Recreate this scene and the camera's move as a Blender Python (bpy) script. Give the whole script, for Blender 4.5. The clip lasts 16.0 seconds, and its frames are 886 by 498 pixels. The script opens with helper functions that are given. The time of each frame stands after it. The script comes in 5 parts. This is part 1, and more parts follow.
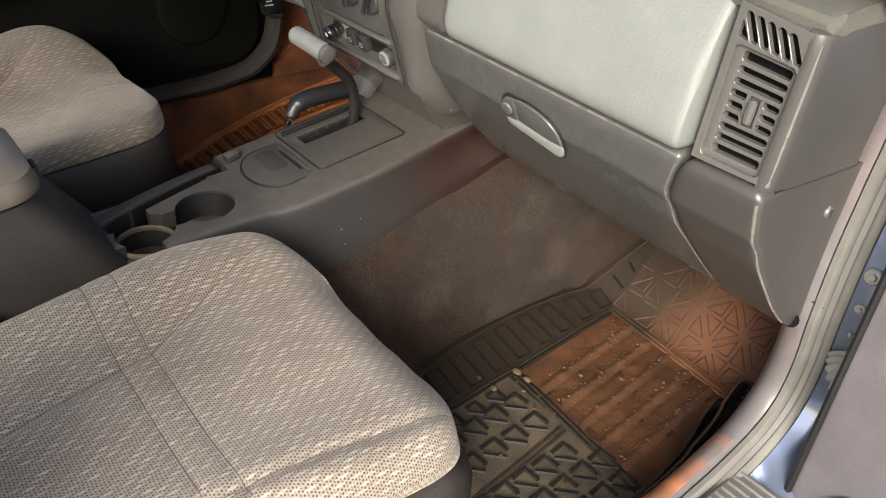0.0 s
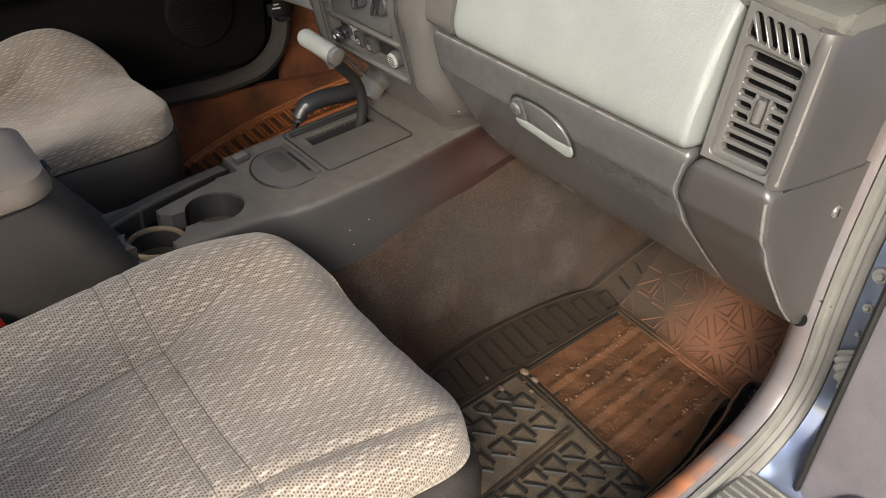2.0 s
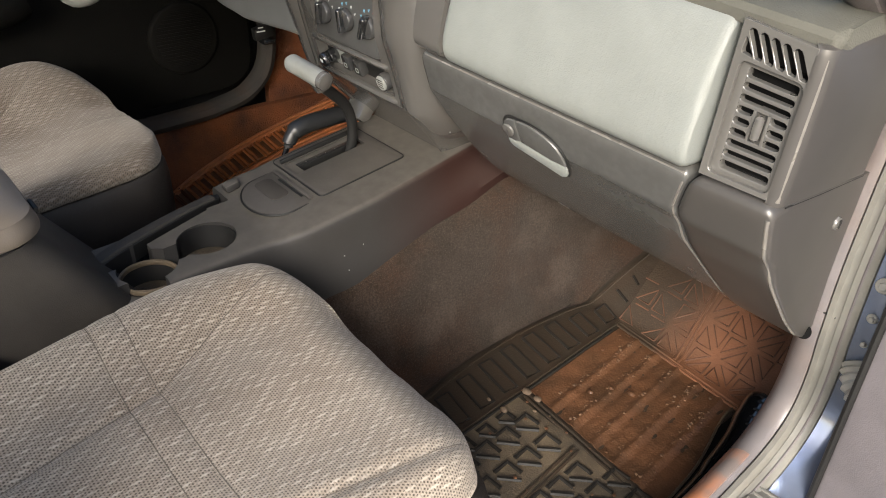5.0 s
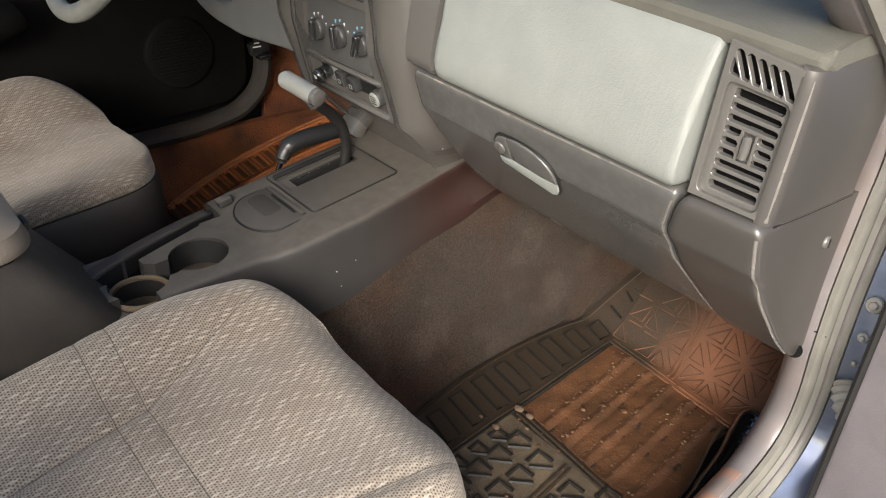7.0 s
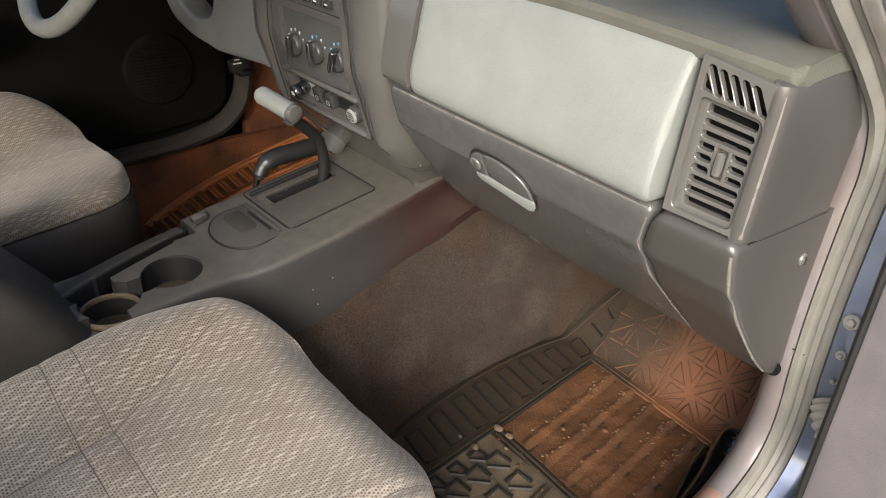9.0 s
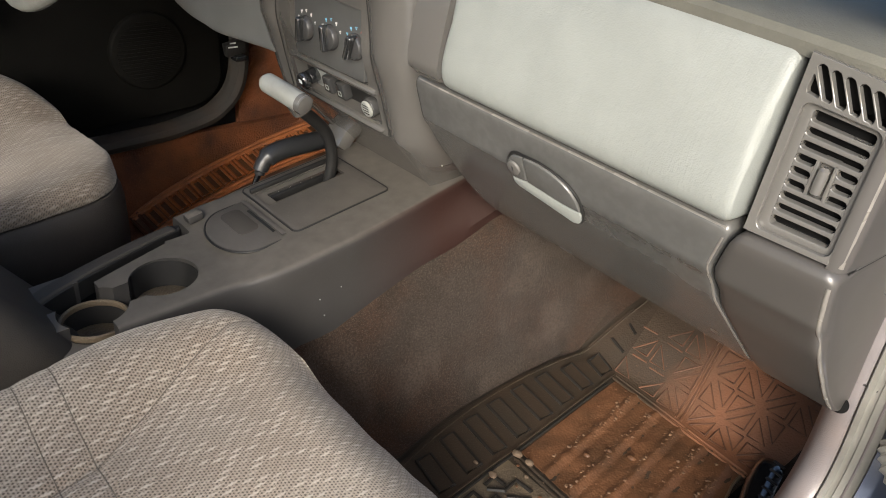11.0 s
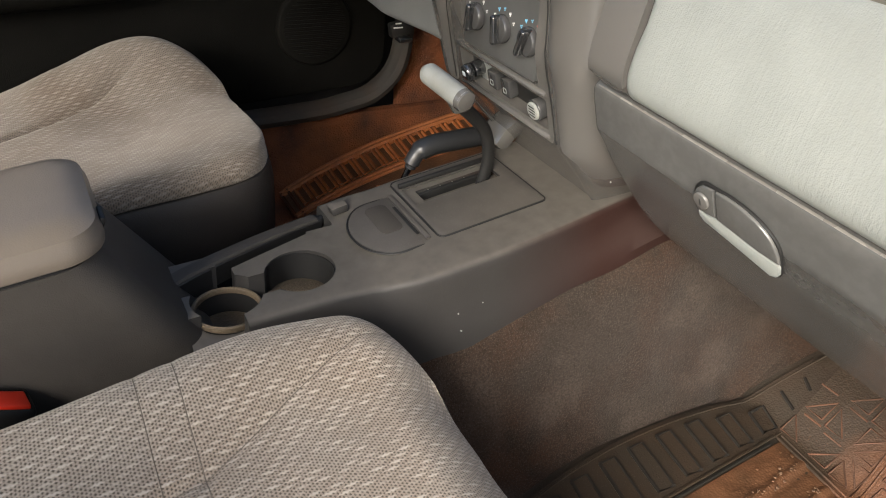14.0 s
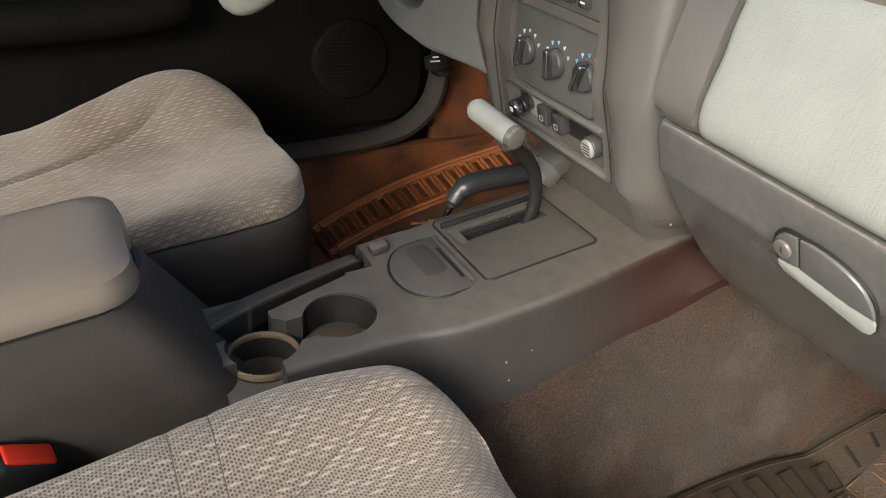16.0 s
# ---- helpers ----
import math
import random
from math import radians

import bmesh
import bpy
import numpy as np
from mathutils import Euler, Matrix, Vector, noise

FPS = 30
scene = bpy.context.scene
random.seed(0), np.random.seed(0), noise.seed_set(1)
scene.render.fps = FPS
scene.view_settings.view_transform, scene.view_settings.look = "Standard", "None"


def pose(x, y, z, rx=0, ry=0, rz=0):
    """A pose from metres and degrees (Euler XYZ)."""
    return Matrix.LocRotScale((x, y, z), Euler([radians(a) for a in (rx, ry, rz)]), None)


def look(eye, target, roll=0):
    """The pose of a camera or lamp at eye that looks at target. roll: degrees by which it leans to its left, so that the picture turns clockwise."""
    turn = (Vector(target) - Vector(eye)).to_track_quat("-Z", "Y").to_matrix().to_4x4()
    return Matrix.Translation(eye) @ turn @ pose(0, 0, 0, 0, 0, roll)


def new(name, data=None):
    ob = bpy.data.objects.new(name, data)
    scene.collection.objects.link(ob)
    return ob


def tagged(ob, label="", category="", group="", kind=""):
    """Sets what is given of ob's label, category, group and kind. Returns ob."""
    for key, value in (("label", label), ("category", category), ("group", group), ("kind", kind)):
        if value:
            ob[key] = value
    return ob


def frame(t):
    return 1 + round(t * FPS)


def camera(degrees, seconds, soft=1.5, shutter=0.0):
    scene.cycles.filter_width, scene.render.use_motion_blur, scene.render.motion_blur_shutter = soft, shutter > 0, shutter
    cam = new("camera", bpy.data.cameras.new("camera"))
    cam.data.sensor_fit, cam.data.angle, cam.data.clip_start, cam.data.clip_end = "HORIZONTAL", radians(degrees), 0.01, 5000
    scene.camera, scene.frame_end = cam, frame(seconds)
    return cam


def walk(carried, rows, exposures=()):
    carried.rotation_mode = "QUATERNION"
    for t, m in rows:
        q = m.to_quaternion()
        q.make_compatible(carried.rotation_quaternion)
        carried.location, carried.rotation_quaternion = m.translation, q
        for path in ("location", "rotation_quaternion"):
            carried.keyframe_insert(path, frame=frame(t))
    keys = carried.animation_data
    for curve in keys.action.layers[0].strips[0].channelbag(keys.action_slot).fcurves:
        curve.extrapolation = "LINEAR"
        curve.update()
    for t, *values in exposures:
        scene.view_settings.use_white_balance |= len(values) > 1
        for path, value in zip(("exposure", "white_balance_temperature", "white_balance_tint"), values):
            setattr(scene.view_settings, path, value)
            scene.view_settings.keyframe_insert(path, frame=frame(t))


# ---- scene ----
cam = camera(60.5, 16.0, 1.0)
PATH = [
    (0, (1.03, -0.644, 0.856), (-0.252, 0.446, -0.225), 4.3),
    (0.5, (1.031, -0.646, 0.855), (-0.257, 0.441, -0.223), 4.2),
    (1, (1.032, -0.649, 0.856), (-0.26, 0.434, -0.219), 4.2),
    (1.5, (1.033, -0.653, 0.856), (-0.261, 0.43, -0.218), 4.2),
    (2, (1.031, -0.655, 0.855), (-0.26, 0.432, -0.219), 4.1),
    (2.5, (1.028, -0.647, 0.85), (-0.258, 0.444, -0.226), 3.7),
    (3, (1.016, -0.638, 0.856), (-0.265, 0.462, -0.217), 3.3),
    (3.5, (1.004, -0.638, 0.863), (-0.276, 0.468, -0.204), 2.9),
    (4, (1.006, -0.65, 0.863), (-0.275, 0.46, -0.198), 2.5),
    (6.5, (1.012, -0.64, 0.867), (-0.286, 0.48, -0.163), 2.4),
    (7, (1.013, -0.638, 0.868), (-0.287, 0.487, -0.153), 2.5),
    (7.5, (1.011, -0.635, 0.867), (-0.286, 0.501, -0.146), 2.4),
    (8, (1.012, -0.633, 0.872), (-0.283, 0.512, -0.134), 2.4),
    (8.5, (1.011, -0.626, 0.871), (-0.281, 0.528, -0.128), 2.4),
    (8.7, (1.017, -0.623, 0.868), (-0.284, 0.53, -0.12), 2.7),
    (10.8, (0.923, -0.606, 0.829), (-0.306, 0.629, -0.154), 5.0),
    (11, (0.899, -0.596, 0.827), (-0.356, 0.603, -0.167), 5.3),
    (11.5, (0.807, -0.531, 0.828), (-0.558, 0.525, -0.182), 5.8),
    (12, (0.809, -0.511, 0.814), (-0.576, 0.494, -0.221), 6.0),
    (12.5, (0.803, -0.53, 0.816), (-0.599, 0.439, -0.23), 6.0),
    (13, (0.799, -0.534, 0.82), (-0.621, 0.404, -0.232), 5.7),
    (13.5, (0.802, -0.534, 0.814), (-0.628, 0.376, -0.247), 5.6),
    (14, (0.803, -0.543, 0.813), (-0.639, 0.345, -0.252), 5.6),
    (14.5, (0.797, -0.538, 0.814), (-0.656, 0.333, -0.25), 5.7),
    (15, (0.794, -0.554, 0.815), (-0.674, 0.298, -0.243), 5.7),
    (15.5, (0.764, -0.55, 0.798), (-0.72, 0.306, -0.235), 5.5),
    (16, (0.743, -0.547, 0.797), (-0.763, 0.309, -0.203), 5.1),
]
SKY, SUN, EXPOSURE = 0.16, 3.4, 0.87
walk(cam, [(t, look(eye, target, roll)) for t, eye, target, roll in PATH], [(0, EXPOSURE), (8.7, EXPOSURE), (11, EXPOSURE + 0.06), (16, EXPOSURE + 0.2)])

# ---- light: overcast daylight through the open door and the glass ----
world = bpy.data.worlds.new("sky")
scene.world = world
world.use_nodes = True
wn = world.node_tree.nodes
sky = wn.new("ShaderNodeTexSky")
sky.sky_type, sky.sun_disc = "NISHITA", False
sky.sun_elevation, sky.sun_rotation = radians(27), radians(138)
sky.air_density, sky.dust_density, sky.ozone_density = 1.0, 3.5, 1.6
world.node_tree.links.new(sky.outputs[0], wn["Background"].inputs[0])
wn["Background"].inputs[1].default_value = SKY

sun = new("sun", bpy.data.lights.new("sun", "SUN"))
sun.data.energy, sun.data.angle, sun.data.color = SUN, radians(28), (1.0, 0.975, 0.94)
sun.matrix_basis = look((1.65, -2.05, 1.34), (0, 0, 0))


# ---- materials ----
def material(name, base, rough=0.5, metal=0.0, grain=0.0, grain_size=0.002, stains=0.0, stain_colour=None, stain_size=0.08,
             speckle=0.0, spec=0.5, coat=0.0, fuzz=0.0, dust=0.0, side_tint=None, fade=None,
             cloud=0.8, wrinkle=0.0, pile=0.0, patches=0.0):
    """A painted, moulded or woven surface with fine relief, broad stains and dust on what faces up."""
    m = bpy.data.materials.new(name)
    m.use_nodes = True
    nt = m.node_tree
    bsdf = nt.nodes["Principled BSDF"]
    bsdf.inputs["Roughness"].default_value = rough
    bsdf.inputs["Metallic"].default_value = metal
    bsdf.inputs["Specular IOR Level"].default_value = spec
    bsdf.inputs["Coat Weight"].default_value = coat
    bsdf.inputs["Sheen Weight"].default_value = fuzz
    place = nt.nodes.new("ShaderNodeTexCoord").outputs["Object"]

    def noise_at(size, detail=4.0):
        n = nt.nodes.new("ShaderNodeTexNoise")
        n.inputs["Scale"].default_value, n.inputs["Detail"].default_value = 1.0 / size, detail
        nt.links.new(place, n.inputs["Vector"])
        return n.outputs["Fac"]

    def ramp(value, a, b):
        r = nt.nodes.new("ShaderNodeMapRange")
        r.inputs["From Min"].default_value, r.inputs["From Max"].default_value = a, b
        nt.links.new(value, r.inputs["Value"])
        return r.outputs["Result"]

    def mix(fac, a, b):
        x = nt.nodes.new("ShaderNodeMix")
        x.data_type = "RGBA"
        for socket, v in ((x.inputs["Factor"], fac), (x.inputs[6], a), (x.inputs[7], b)):
            if isinstance(v, bpy.types.NodeSocket):
                nt.links.new(v, socket)
            elif isinstance(v, tuple):
                socket.default_value = (*v, 1)
            else:
                socket.default_value = v
        return x.outputs[2]

    def times(a, k):
        x = nt.nodes.new("ShaderNodeMath")
        x.operation = "MULTIPLY"
        nt.links.new(a, x.inputs[0])
        x.inputs[1].default_value = k
        return x.outputs[0]

    colour = mix(ramp(noise_at(0.05), 0.35, 0.7), base, tuple(c * cloud for c in base))
    if stains:
        colour = mix(times(ramp(noise_at(stain_size, 6.0), 0.42, 0.68), stains), colour, stain_colour)
    if patches:
        # worn, paler and grimy areas a hand wide
        colour = mix(times(ramp(noise_at(0.11, 7.0), 0.5, 0.66), patches), colour, tuple(c * 1.75 for c in base))
        colour = mix(times(ramp(noise_at(0.075, 7.0), 0.54, 0.7), patches), colour, tuple(c * 0.5 for c in base))
    if fade:
        # one coating gives way to another along x, with a ragged border
        where = nt.nodes.new("ShaderNodeSeparateXYZ")
        nt.links.new(place, where.inputs[0])
        x = nt.nodes.new("ShaderNodeMath")
        x.operation = "MULTIPLY_ADD"
        nt.links.new(noise_at(0.05, 6.0), x.inputs[0])
        x.inputs[1].default_value = 0.12
        nt.links.new(where.outputs["X"], x.inputs[2])
        colour = mix(ramp(x.outputs[0], fade[1] + 0.06, fade[0] + 0.06), colour, fade[2])
    if dust:
        up = nt.nodes.new("ShaderNodeSeparateXYZ")
        nt.links.new(nt.nodes.new("ShaderNodeNewGeometry").outputs["Normal"], up.inputs[0])
        x = nt.nodes.new("ShaderNodeMath")
        x.operation = "MULTIPLY"
        nt.links.new(ramp(up.outputs["Z"], 0.35, 0.95), x.inputs[0])
        nt.links.new(ramp(noise_at(0.02, 8.0), -0.4, 0.9), x.inputs[1])
        colour = mix(times(x.outputs[0], dust), colour, (0.25, 0.22, 0.18))
    if side_tint:
        # a dark red tint on faces turned sideways, stronger towards the front
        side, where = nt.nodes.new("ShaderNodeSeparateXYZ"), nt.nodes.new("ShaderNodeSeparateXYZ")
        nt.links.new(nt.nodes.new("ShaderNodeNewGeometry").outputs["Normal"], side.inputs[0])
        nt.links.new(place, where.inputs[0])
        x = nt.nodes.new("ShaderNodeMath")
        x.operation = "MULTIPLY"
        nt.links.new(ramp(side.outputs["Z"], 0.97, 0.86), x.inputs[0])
        nt.links.new(ramp(where.outputs["Y"], side_tint[0], side_tint[1]), x.inputs[1])
        colour = mix(times(x.outputs[0], 0.85), colour, side_tint[2])
    if speckle:
        colour = mix(times(ramp(noise_at(0.0025, 2.0), 0.62, 0.72), speckle), colour, tuple(min(1, c * 2.2 + 0.05) for c in base))
    nt.links.new(colour, bsdf.inputs["Base Color"])
    if grain:
        v = nt.nodes.new("ShaderNodeTexVoronoi")
        v.inputs["Scale"].default_value = 1.0 / grain_size
        nt.links.new(place, v.inputs["Vector"])
        add = nt.nodes.new("ShaderNodeMath")
        add.operation = "ADD"
        nt.links.new(v.outputs["Distance"], add.inputs[0])
        nt.links.new(noise_at(grain_size * 4), add.inputs[1])
        bump = nt.nodes.new("ShaderNodeBump")
        bump.inputs["Strength"].default_value, bump.inputs["Distance"].default_value = grain, grain_size * 0.4
        height = add.outputs[0]
        if wrinkle:
            # fine creases running up and down, as in pressed leather
            long = nt.nodes.new("ShaderNodeMapping")
            long.inputs["Scale"].default_value = (330.0, 90.0, 45.0)
            nt.links.new(place, long.inputs["Vector"])
            crease = nt.nodes.new("ShaderNodeTexNoise")
            crease.inputs["Scale"].default_value, crease.inputs["Detail"].default_value, crease.inputs["Distortion"].default_value = 1.0, 3.0, 0.8
            nt.links.new(long.outputs[0], crease.inputs["Vector"])
            more = nt.nodes.new("ShaderNodeMath")
            more.operation = "MULTIPLY_ADD"
            nt.links.new(crease.outputs["Fac"], more.inputs[0])
            more.inputs[1].default_value = wrinkle
            nt.links.new(height, more.inputs[2])
            height = more.outputs[0]
        nt.links.new(height, bump.inputs["Height"])
        nt.links.new(bump.outputs[0], bsdf.inputs["Normal"])
    if pile:
        # tufts: light and dark fibres at two sizes, standing up and down
        tuft = mix(times(ramp(noise_at(0.0035, 8.0), 0.35, 0.65), pile), colour, tuple(c * 0.35 for c in base))
        tuft = mix(times(ramp(noise_at(0.0016, 2.0), 0.52, 0.75), pile), tuft, tuple(min(1, c * 2.0 + 0.02) for c in base))
        nt.links.new(tuft, bsdf.inputs["Base Color"])
        bump = nt.nodes.new("ShaderNodeBump")
        bump.inputs["Strength"].default_value, bump.inputs["Distance"].default_value = 0.6, 0.002
        nt.links.new(noise_at(0.003, 8.0), bump.inputs["Height"])
        nt.links.new(bump.outputs[0], bsdf.inputs["Normal"])
    r = nt.nodes.new("ShaderNodeMapRange")
    r.inputs["To Min"].default_value, r.inputs["To Max"].default_value = max(0.05, rough - 0.03), min(1, rough + 0.06)
    nt.links.new(noise_at(0.07, 2.0), r.inputs["Value"])
    nt.links.new(r.outputs[0], bsdf.inputs["Roughness"])
    return m


def woven(name, pale, dark, dash, soil, soil_amount, hole_amount=0.82, streak_amount=0.78):
    """Seat cloth: a fine dark mesh on a pale ground, with rows of short pale dashes, and broad soiling."""
    m = material(name, pale, rough=0.95, spec=0.15, fuzz=0.35)
    m.node_tree.nodes["Principled BSDF"].inputs["Sheen Tint"].default_value = (1.0, 0.9, 0.78, 1.0)
    nt = m.node_tree
    bsdf = nt.nodes["Principled BSDF"]
    place = nt.nodes.new("ShaderNodeTexCoord").outputs["Object"]
    along = nt.nodes.new("ShaderNodeTexCoord").outputs["UV"]

    def math_node(op, a, b=None, c=None):
        n = nt.nodes.new("ShaderNodeMath")
        n.operation = op
        for i, v in enumerate((a, b, c)):
            if v is None:
                continue
            if isinstance(v, bpy.types.NodeSocket):
                nt.links.new(v, n.inputs[i])
            else:
                n.inputs[i].default_value = v
        return n.outputs[0]

    warp = nt.nodes.new("ShaderNodeTexNoise")
    warp.inputs["Scale"].default_value = 30.0
    nt.links.new(place, warp.inputs["Vector"])
    xyz = nt.nodes.new("ShaderNodeSeparateXYZ")
    nt.links.new(along, xyz.inputs[0])
    x = math_node("ADD", xyz.outputs["X"], math_node("MULTIPLY", warp.outputs["Fac"], 0.004))
    y = math_node("ADD", xyz.outputs["Y"], math_node("MULTIPLY", warp.outputs["Fac"], 0.006))
    # mesh of dark openings
    row = math_node("FLOOR", math_node("DIVIDE", y, 0.0034))
    u = math_node("FRACT", math_node("ADD", math_node("DIVIDE", x, 0.0039), math_node("MULTIPLY", row, 0.5)))
    v = math_node("FRACT", math_node("DIVIDE", y, 0.0034))
    du, dv = math_node("ABSOLUTE", math_node("SUBTRACT", u, 0.5)), math_node("ABSOLUTE", math_node("SUBTRACT", v, 0.5))
    hole = math_node("LESS_THAN", math_node("ADD", du, dv), 0.40)
    # short pale streaks along y, zigzag, each row set off from the last; some are missing
    bend = math_node("PINGPONG", y, 0.0024)
    slant = math_node("ADD", x, math_node("ADD", math_node("MULTIPLY", y, 0.05), math_node("MULTIPLY", bend, 0.45)))
    drow = math_node("FLOOR", math_node("DIVIDE", slant, 0.0058))
    run = math_node("ADD", math_node("DIVIDE", y, 0.0205), math_node("MULTIPLY", drow, 0.37))
    p = math_node("ABSOLUTE", math_node("SUBTRACT", math_node("FRACT", run), 0.5))
    q = math_node("ABSOLUTE", math_node("SUBTRACT", math_node("FRACT", math_node("DIVIDE", slant, 0.0058)), 0.5))
    cell = nt.nodes.new("ShaderNodeCombineXYZ")
    nt.links.new(drow, cell.inputs[0])
    nt.links.new(math_node("FLOOR", run), cell.inputs[1])
    chance = nt.nodes.new("ShaderNodeTexWhiteNoise")
    nt.links.new(cell.outputs[0], chance.inputs["Vector"])
    soft = nt.nodes.new("ShaderNodeMapRange")
    soft.inputs["From Min"].default_value, soft.inputs["From Max"].default_value = 0.40, 0.16
    nt.links.new(math_node("ADD", math_node("MULTIPLY", p, 0.62), q), soft.inputs["Value"])
    streak = math_node("MULTIPLY", soft.outputs[0], math_node("ADD", math_node("MULTIPLY", chance.outputs["Value"], 0.85), 0.2))

    def mix(fac, a, b):
        n = nt.nodes.new("ShaderNodeMix")
        n.data_type = "RGBA"
        for socket, value in ((n.inputs["Factor"], fac), (n.inputs[6], a), (n.inputs[7], b)):
            if isinstance(value, bpy.types.NodeSocket):
                nt.links.new(value, socket)
            else:
                socket.default_value = (*value, 1) if isinstance(value, tuple) else value
        return n.outputs[2]

    broad = nt.nodes.new("ShaderNodeTexNoise")
    broad.inputs["Scale"].default_value, broad.inputs["Detail"].default_value = 9.0, 5.0
    nt.links.new(place, broad.inputs["Vector"])
    grime = nt.nodes.new("ShaderNodeMapRange")
    grime.inputs["From Min"].default_value, grime.inputs["From Max"].default_value = 0.4, 0.65
    grime.inputs["To Max"].default_value = soil_amount
    nt.links.new(broad.outputs["Fac"], grime.inputs["Value"])
    ground = mix(grime.outputs[0], pale, soil)
    meshed = mix(math_node("MULTIPLY", hole, hole_amount), ground, dark)
    cloth = mix(math_node("MULTIPLY", streak, streak_amount), meshed, dash)
    nt.links.new(cloth, bsdf.inputs["Base Color"])
    bump = nt.nodes.new("ShaderNodeBump")
    bump.inputs["Strength"].default_value, bump.inputs["Distance"].default_value = 0.5, 0.0008
    height = math_node("ADD", math_node("SUBTRACT", 1.0, hole), math_node("MULTIPLY", streak, 0.7))
    nt.links.new(height, bump.inputs["Height"])
    nt.links.new(bump.outputs[0], bsdf.inputs["Normal"])
    return m


M_DASH = material("grained_vinyl", (0.08, 0.08, 0.076), 0.24, spec=0.9, stains=0.4, stain_colour=(0.105, 0.104, 0.1), stain_size=0.012, dust=0.12, cloud=0.95)
# One dash plastic twice: vent face toned lit, dash end toned shaded.
M_VENT = material("lit_vent_plastic", (0.108, 0.104, 0.096), 0.22, spec=0.95, cloud=1.0)
M_END_SHADED = material("shaded_dash_plastic", (0.06, 0.056, 0.052), 0.32, spec=0.7, cloud=1.0)
# Same vinyl as the dash, made paler for the sky's sheen on it.
M_PAD = material("sheen_pale_vinyl", (0.215, 0.228, 0.213), 0.5, spec=0.55, grain=0.32, grain_size=0.0016, cloud=0.9, wrinkle=2.3)
M_TOP = material("dash_top_vinyl", (0.108, 0.106, 0.09), 0.7, spec=0.15, grain=0.4, grain_size=0.002, stains=0.4, stain_colour=(0.125, 0.122, 0.1), stain_size=0.08, wrinkle=0.3)
M_STACK = material("bezel_plastic", (0.097, 0.093, 0.086), 0.21, spec=1.0, coat=0.4, dust=0.1, cloud=1.0)
M_KNEE = material("knee_panel_plastic", (0.15, 0.155, 0.153), 0.45, grain=0.2, grain_size=0.0016, cloud=0.9)
M_PANEL = material("control_panel_plastic", (0.076, 0.077, 0.075), 0.36, dust=0.2)
M_CONSOLE = material("console_plastic", (0.036, 0.034, 0.032), 0.5, spec=0.28, grain=0.12, grain_size=0.0015, dust=0.38, speckle=0.04, cloud=0.9, side_tint=(-0.06, 0.1, (0.023, 0.008, 0.0055)))
M_PLATE = material("shift_plate_plastic", (0.046, 0.042, 0.038), 0.4, dust=0.21, speckle=0.2)
M_ARM = material("armrest_vinyl", (0.155, 0.128, 0.1), 0.4, spec=0.4, grain=0.15, grain_size=0.0018, dust=0.15, cloud=0.93)
M_BOX = material("console_box_plastic", (0.056, 0.05, 0.043), 0.5, spec=0.25, grain=0.3, grain_size=0.0015)
M_BLACK = material("black_plastic", (0.015, 0.0148, 0.0142), 0.5, spec=0.35)
M_GLOSS = material("gloss_black_plastic", (0.02, 0.021, 0.022), 0.15, spec=1.0, coat=1.0)
M_HANDLE = material("satin_black_handle", (0.02, 0.021, 0.022), 0.34, spec=0.6)
# Near-black for holes and gaps; their inner shade is put into the colour.
M_VOID = material("shade_black", (0.006, 0.006, 0.006), 0.9, spec=0.1)
M_KNOB = material("knob_plastic", (0.05, 0.05, 0.05), 0.2, spec=0.8, dust=0.1)
M_GRIP = material("worn_grey_grip", (0.28, 0.29, 0.27), 0.5, grain=0.3, grain_size=0.0015, stains=0.5, stain_colour=(0.2, 0.2, 0.18), stain_size=0.02)
M_CHROME = material("chrome", (0.8, 0.8, 0.8), 0.12, metal=1.0)
M_WHITE = material("white_print", (0.8, 0.8, 0.78), 0.6)
M_BLUE_PRINT = material("blue_print", (0.2, 0.55, 0.8), 0.6)
M_RED_PRINT = material("red_print", (0.7, 0.06, 0.06), 0.6)
M_RED = material("red_button_plastic", (0.75, 0.035, 0.012), 0.35)
M_CARPET = material("dusty_carpet", (0.04, 0.0305, 0.0235), 0.98, spec=0.05, stains=1.0, stain_colour=(0.047, 0.0235, 0.0135), stain_size=0.17, fuzz=0.14, pile=0.6, patches=0.75)
M_RUBBER = material("muddy_rubber", (0.031, 0.0248, 0.018), 0.5, spec=0.3, grain=0.3, grain_size=0.003, stains=0.6, stain_colour=(0.05, 0.034, 0.022), stain_size=0.06, speckle=0.12)
M_RIB = material("black_rib_rubber", (0.018, 0.0155, 0.0125), 0.55, spec=0.3, grain=0.2, grain_size=0.003, speckle=0.08)
M_CORNER = material("thin_silt_on_rubber", (0.038, 0.0258, 0.0165), 0.58, spec=0.25, grain=0.4, grain_size=0.003, stains=0.7, stain_colour=(0.035, 0.028, 0.02), stain_size=0.05, speckle=0.2)
M_SILT = material("silt_on_rubber", (0.115, 0.085, 0.052), 0.6, grain=0.5, grain_size=0.003, stains=0.75, stain_colour=(0.038, 0.03, 0.022), stain_size=0.05, speckle=0.25)
M_MUD = material("mud_caked_rubber", (0.125, 0.057, 0.027), 0.36, grain=0.35, grain_size=0.004, stains=0.8, stain_colour=(0.055, 0.029, 0.015), stain_size=0.055, speckle=0.35)
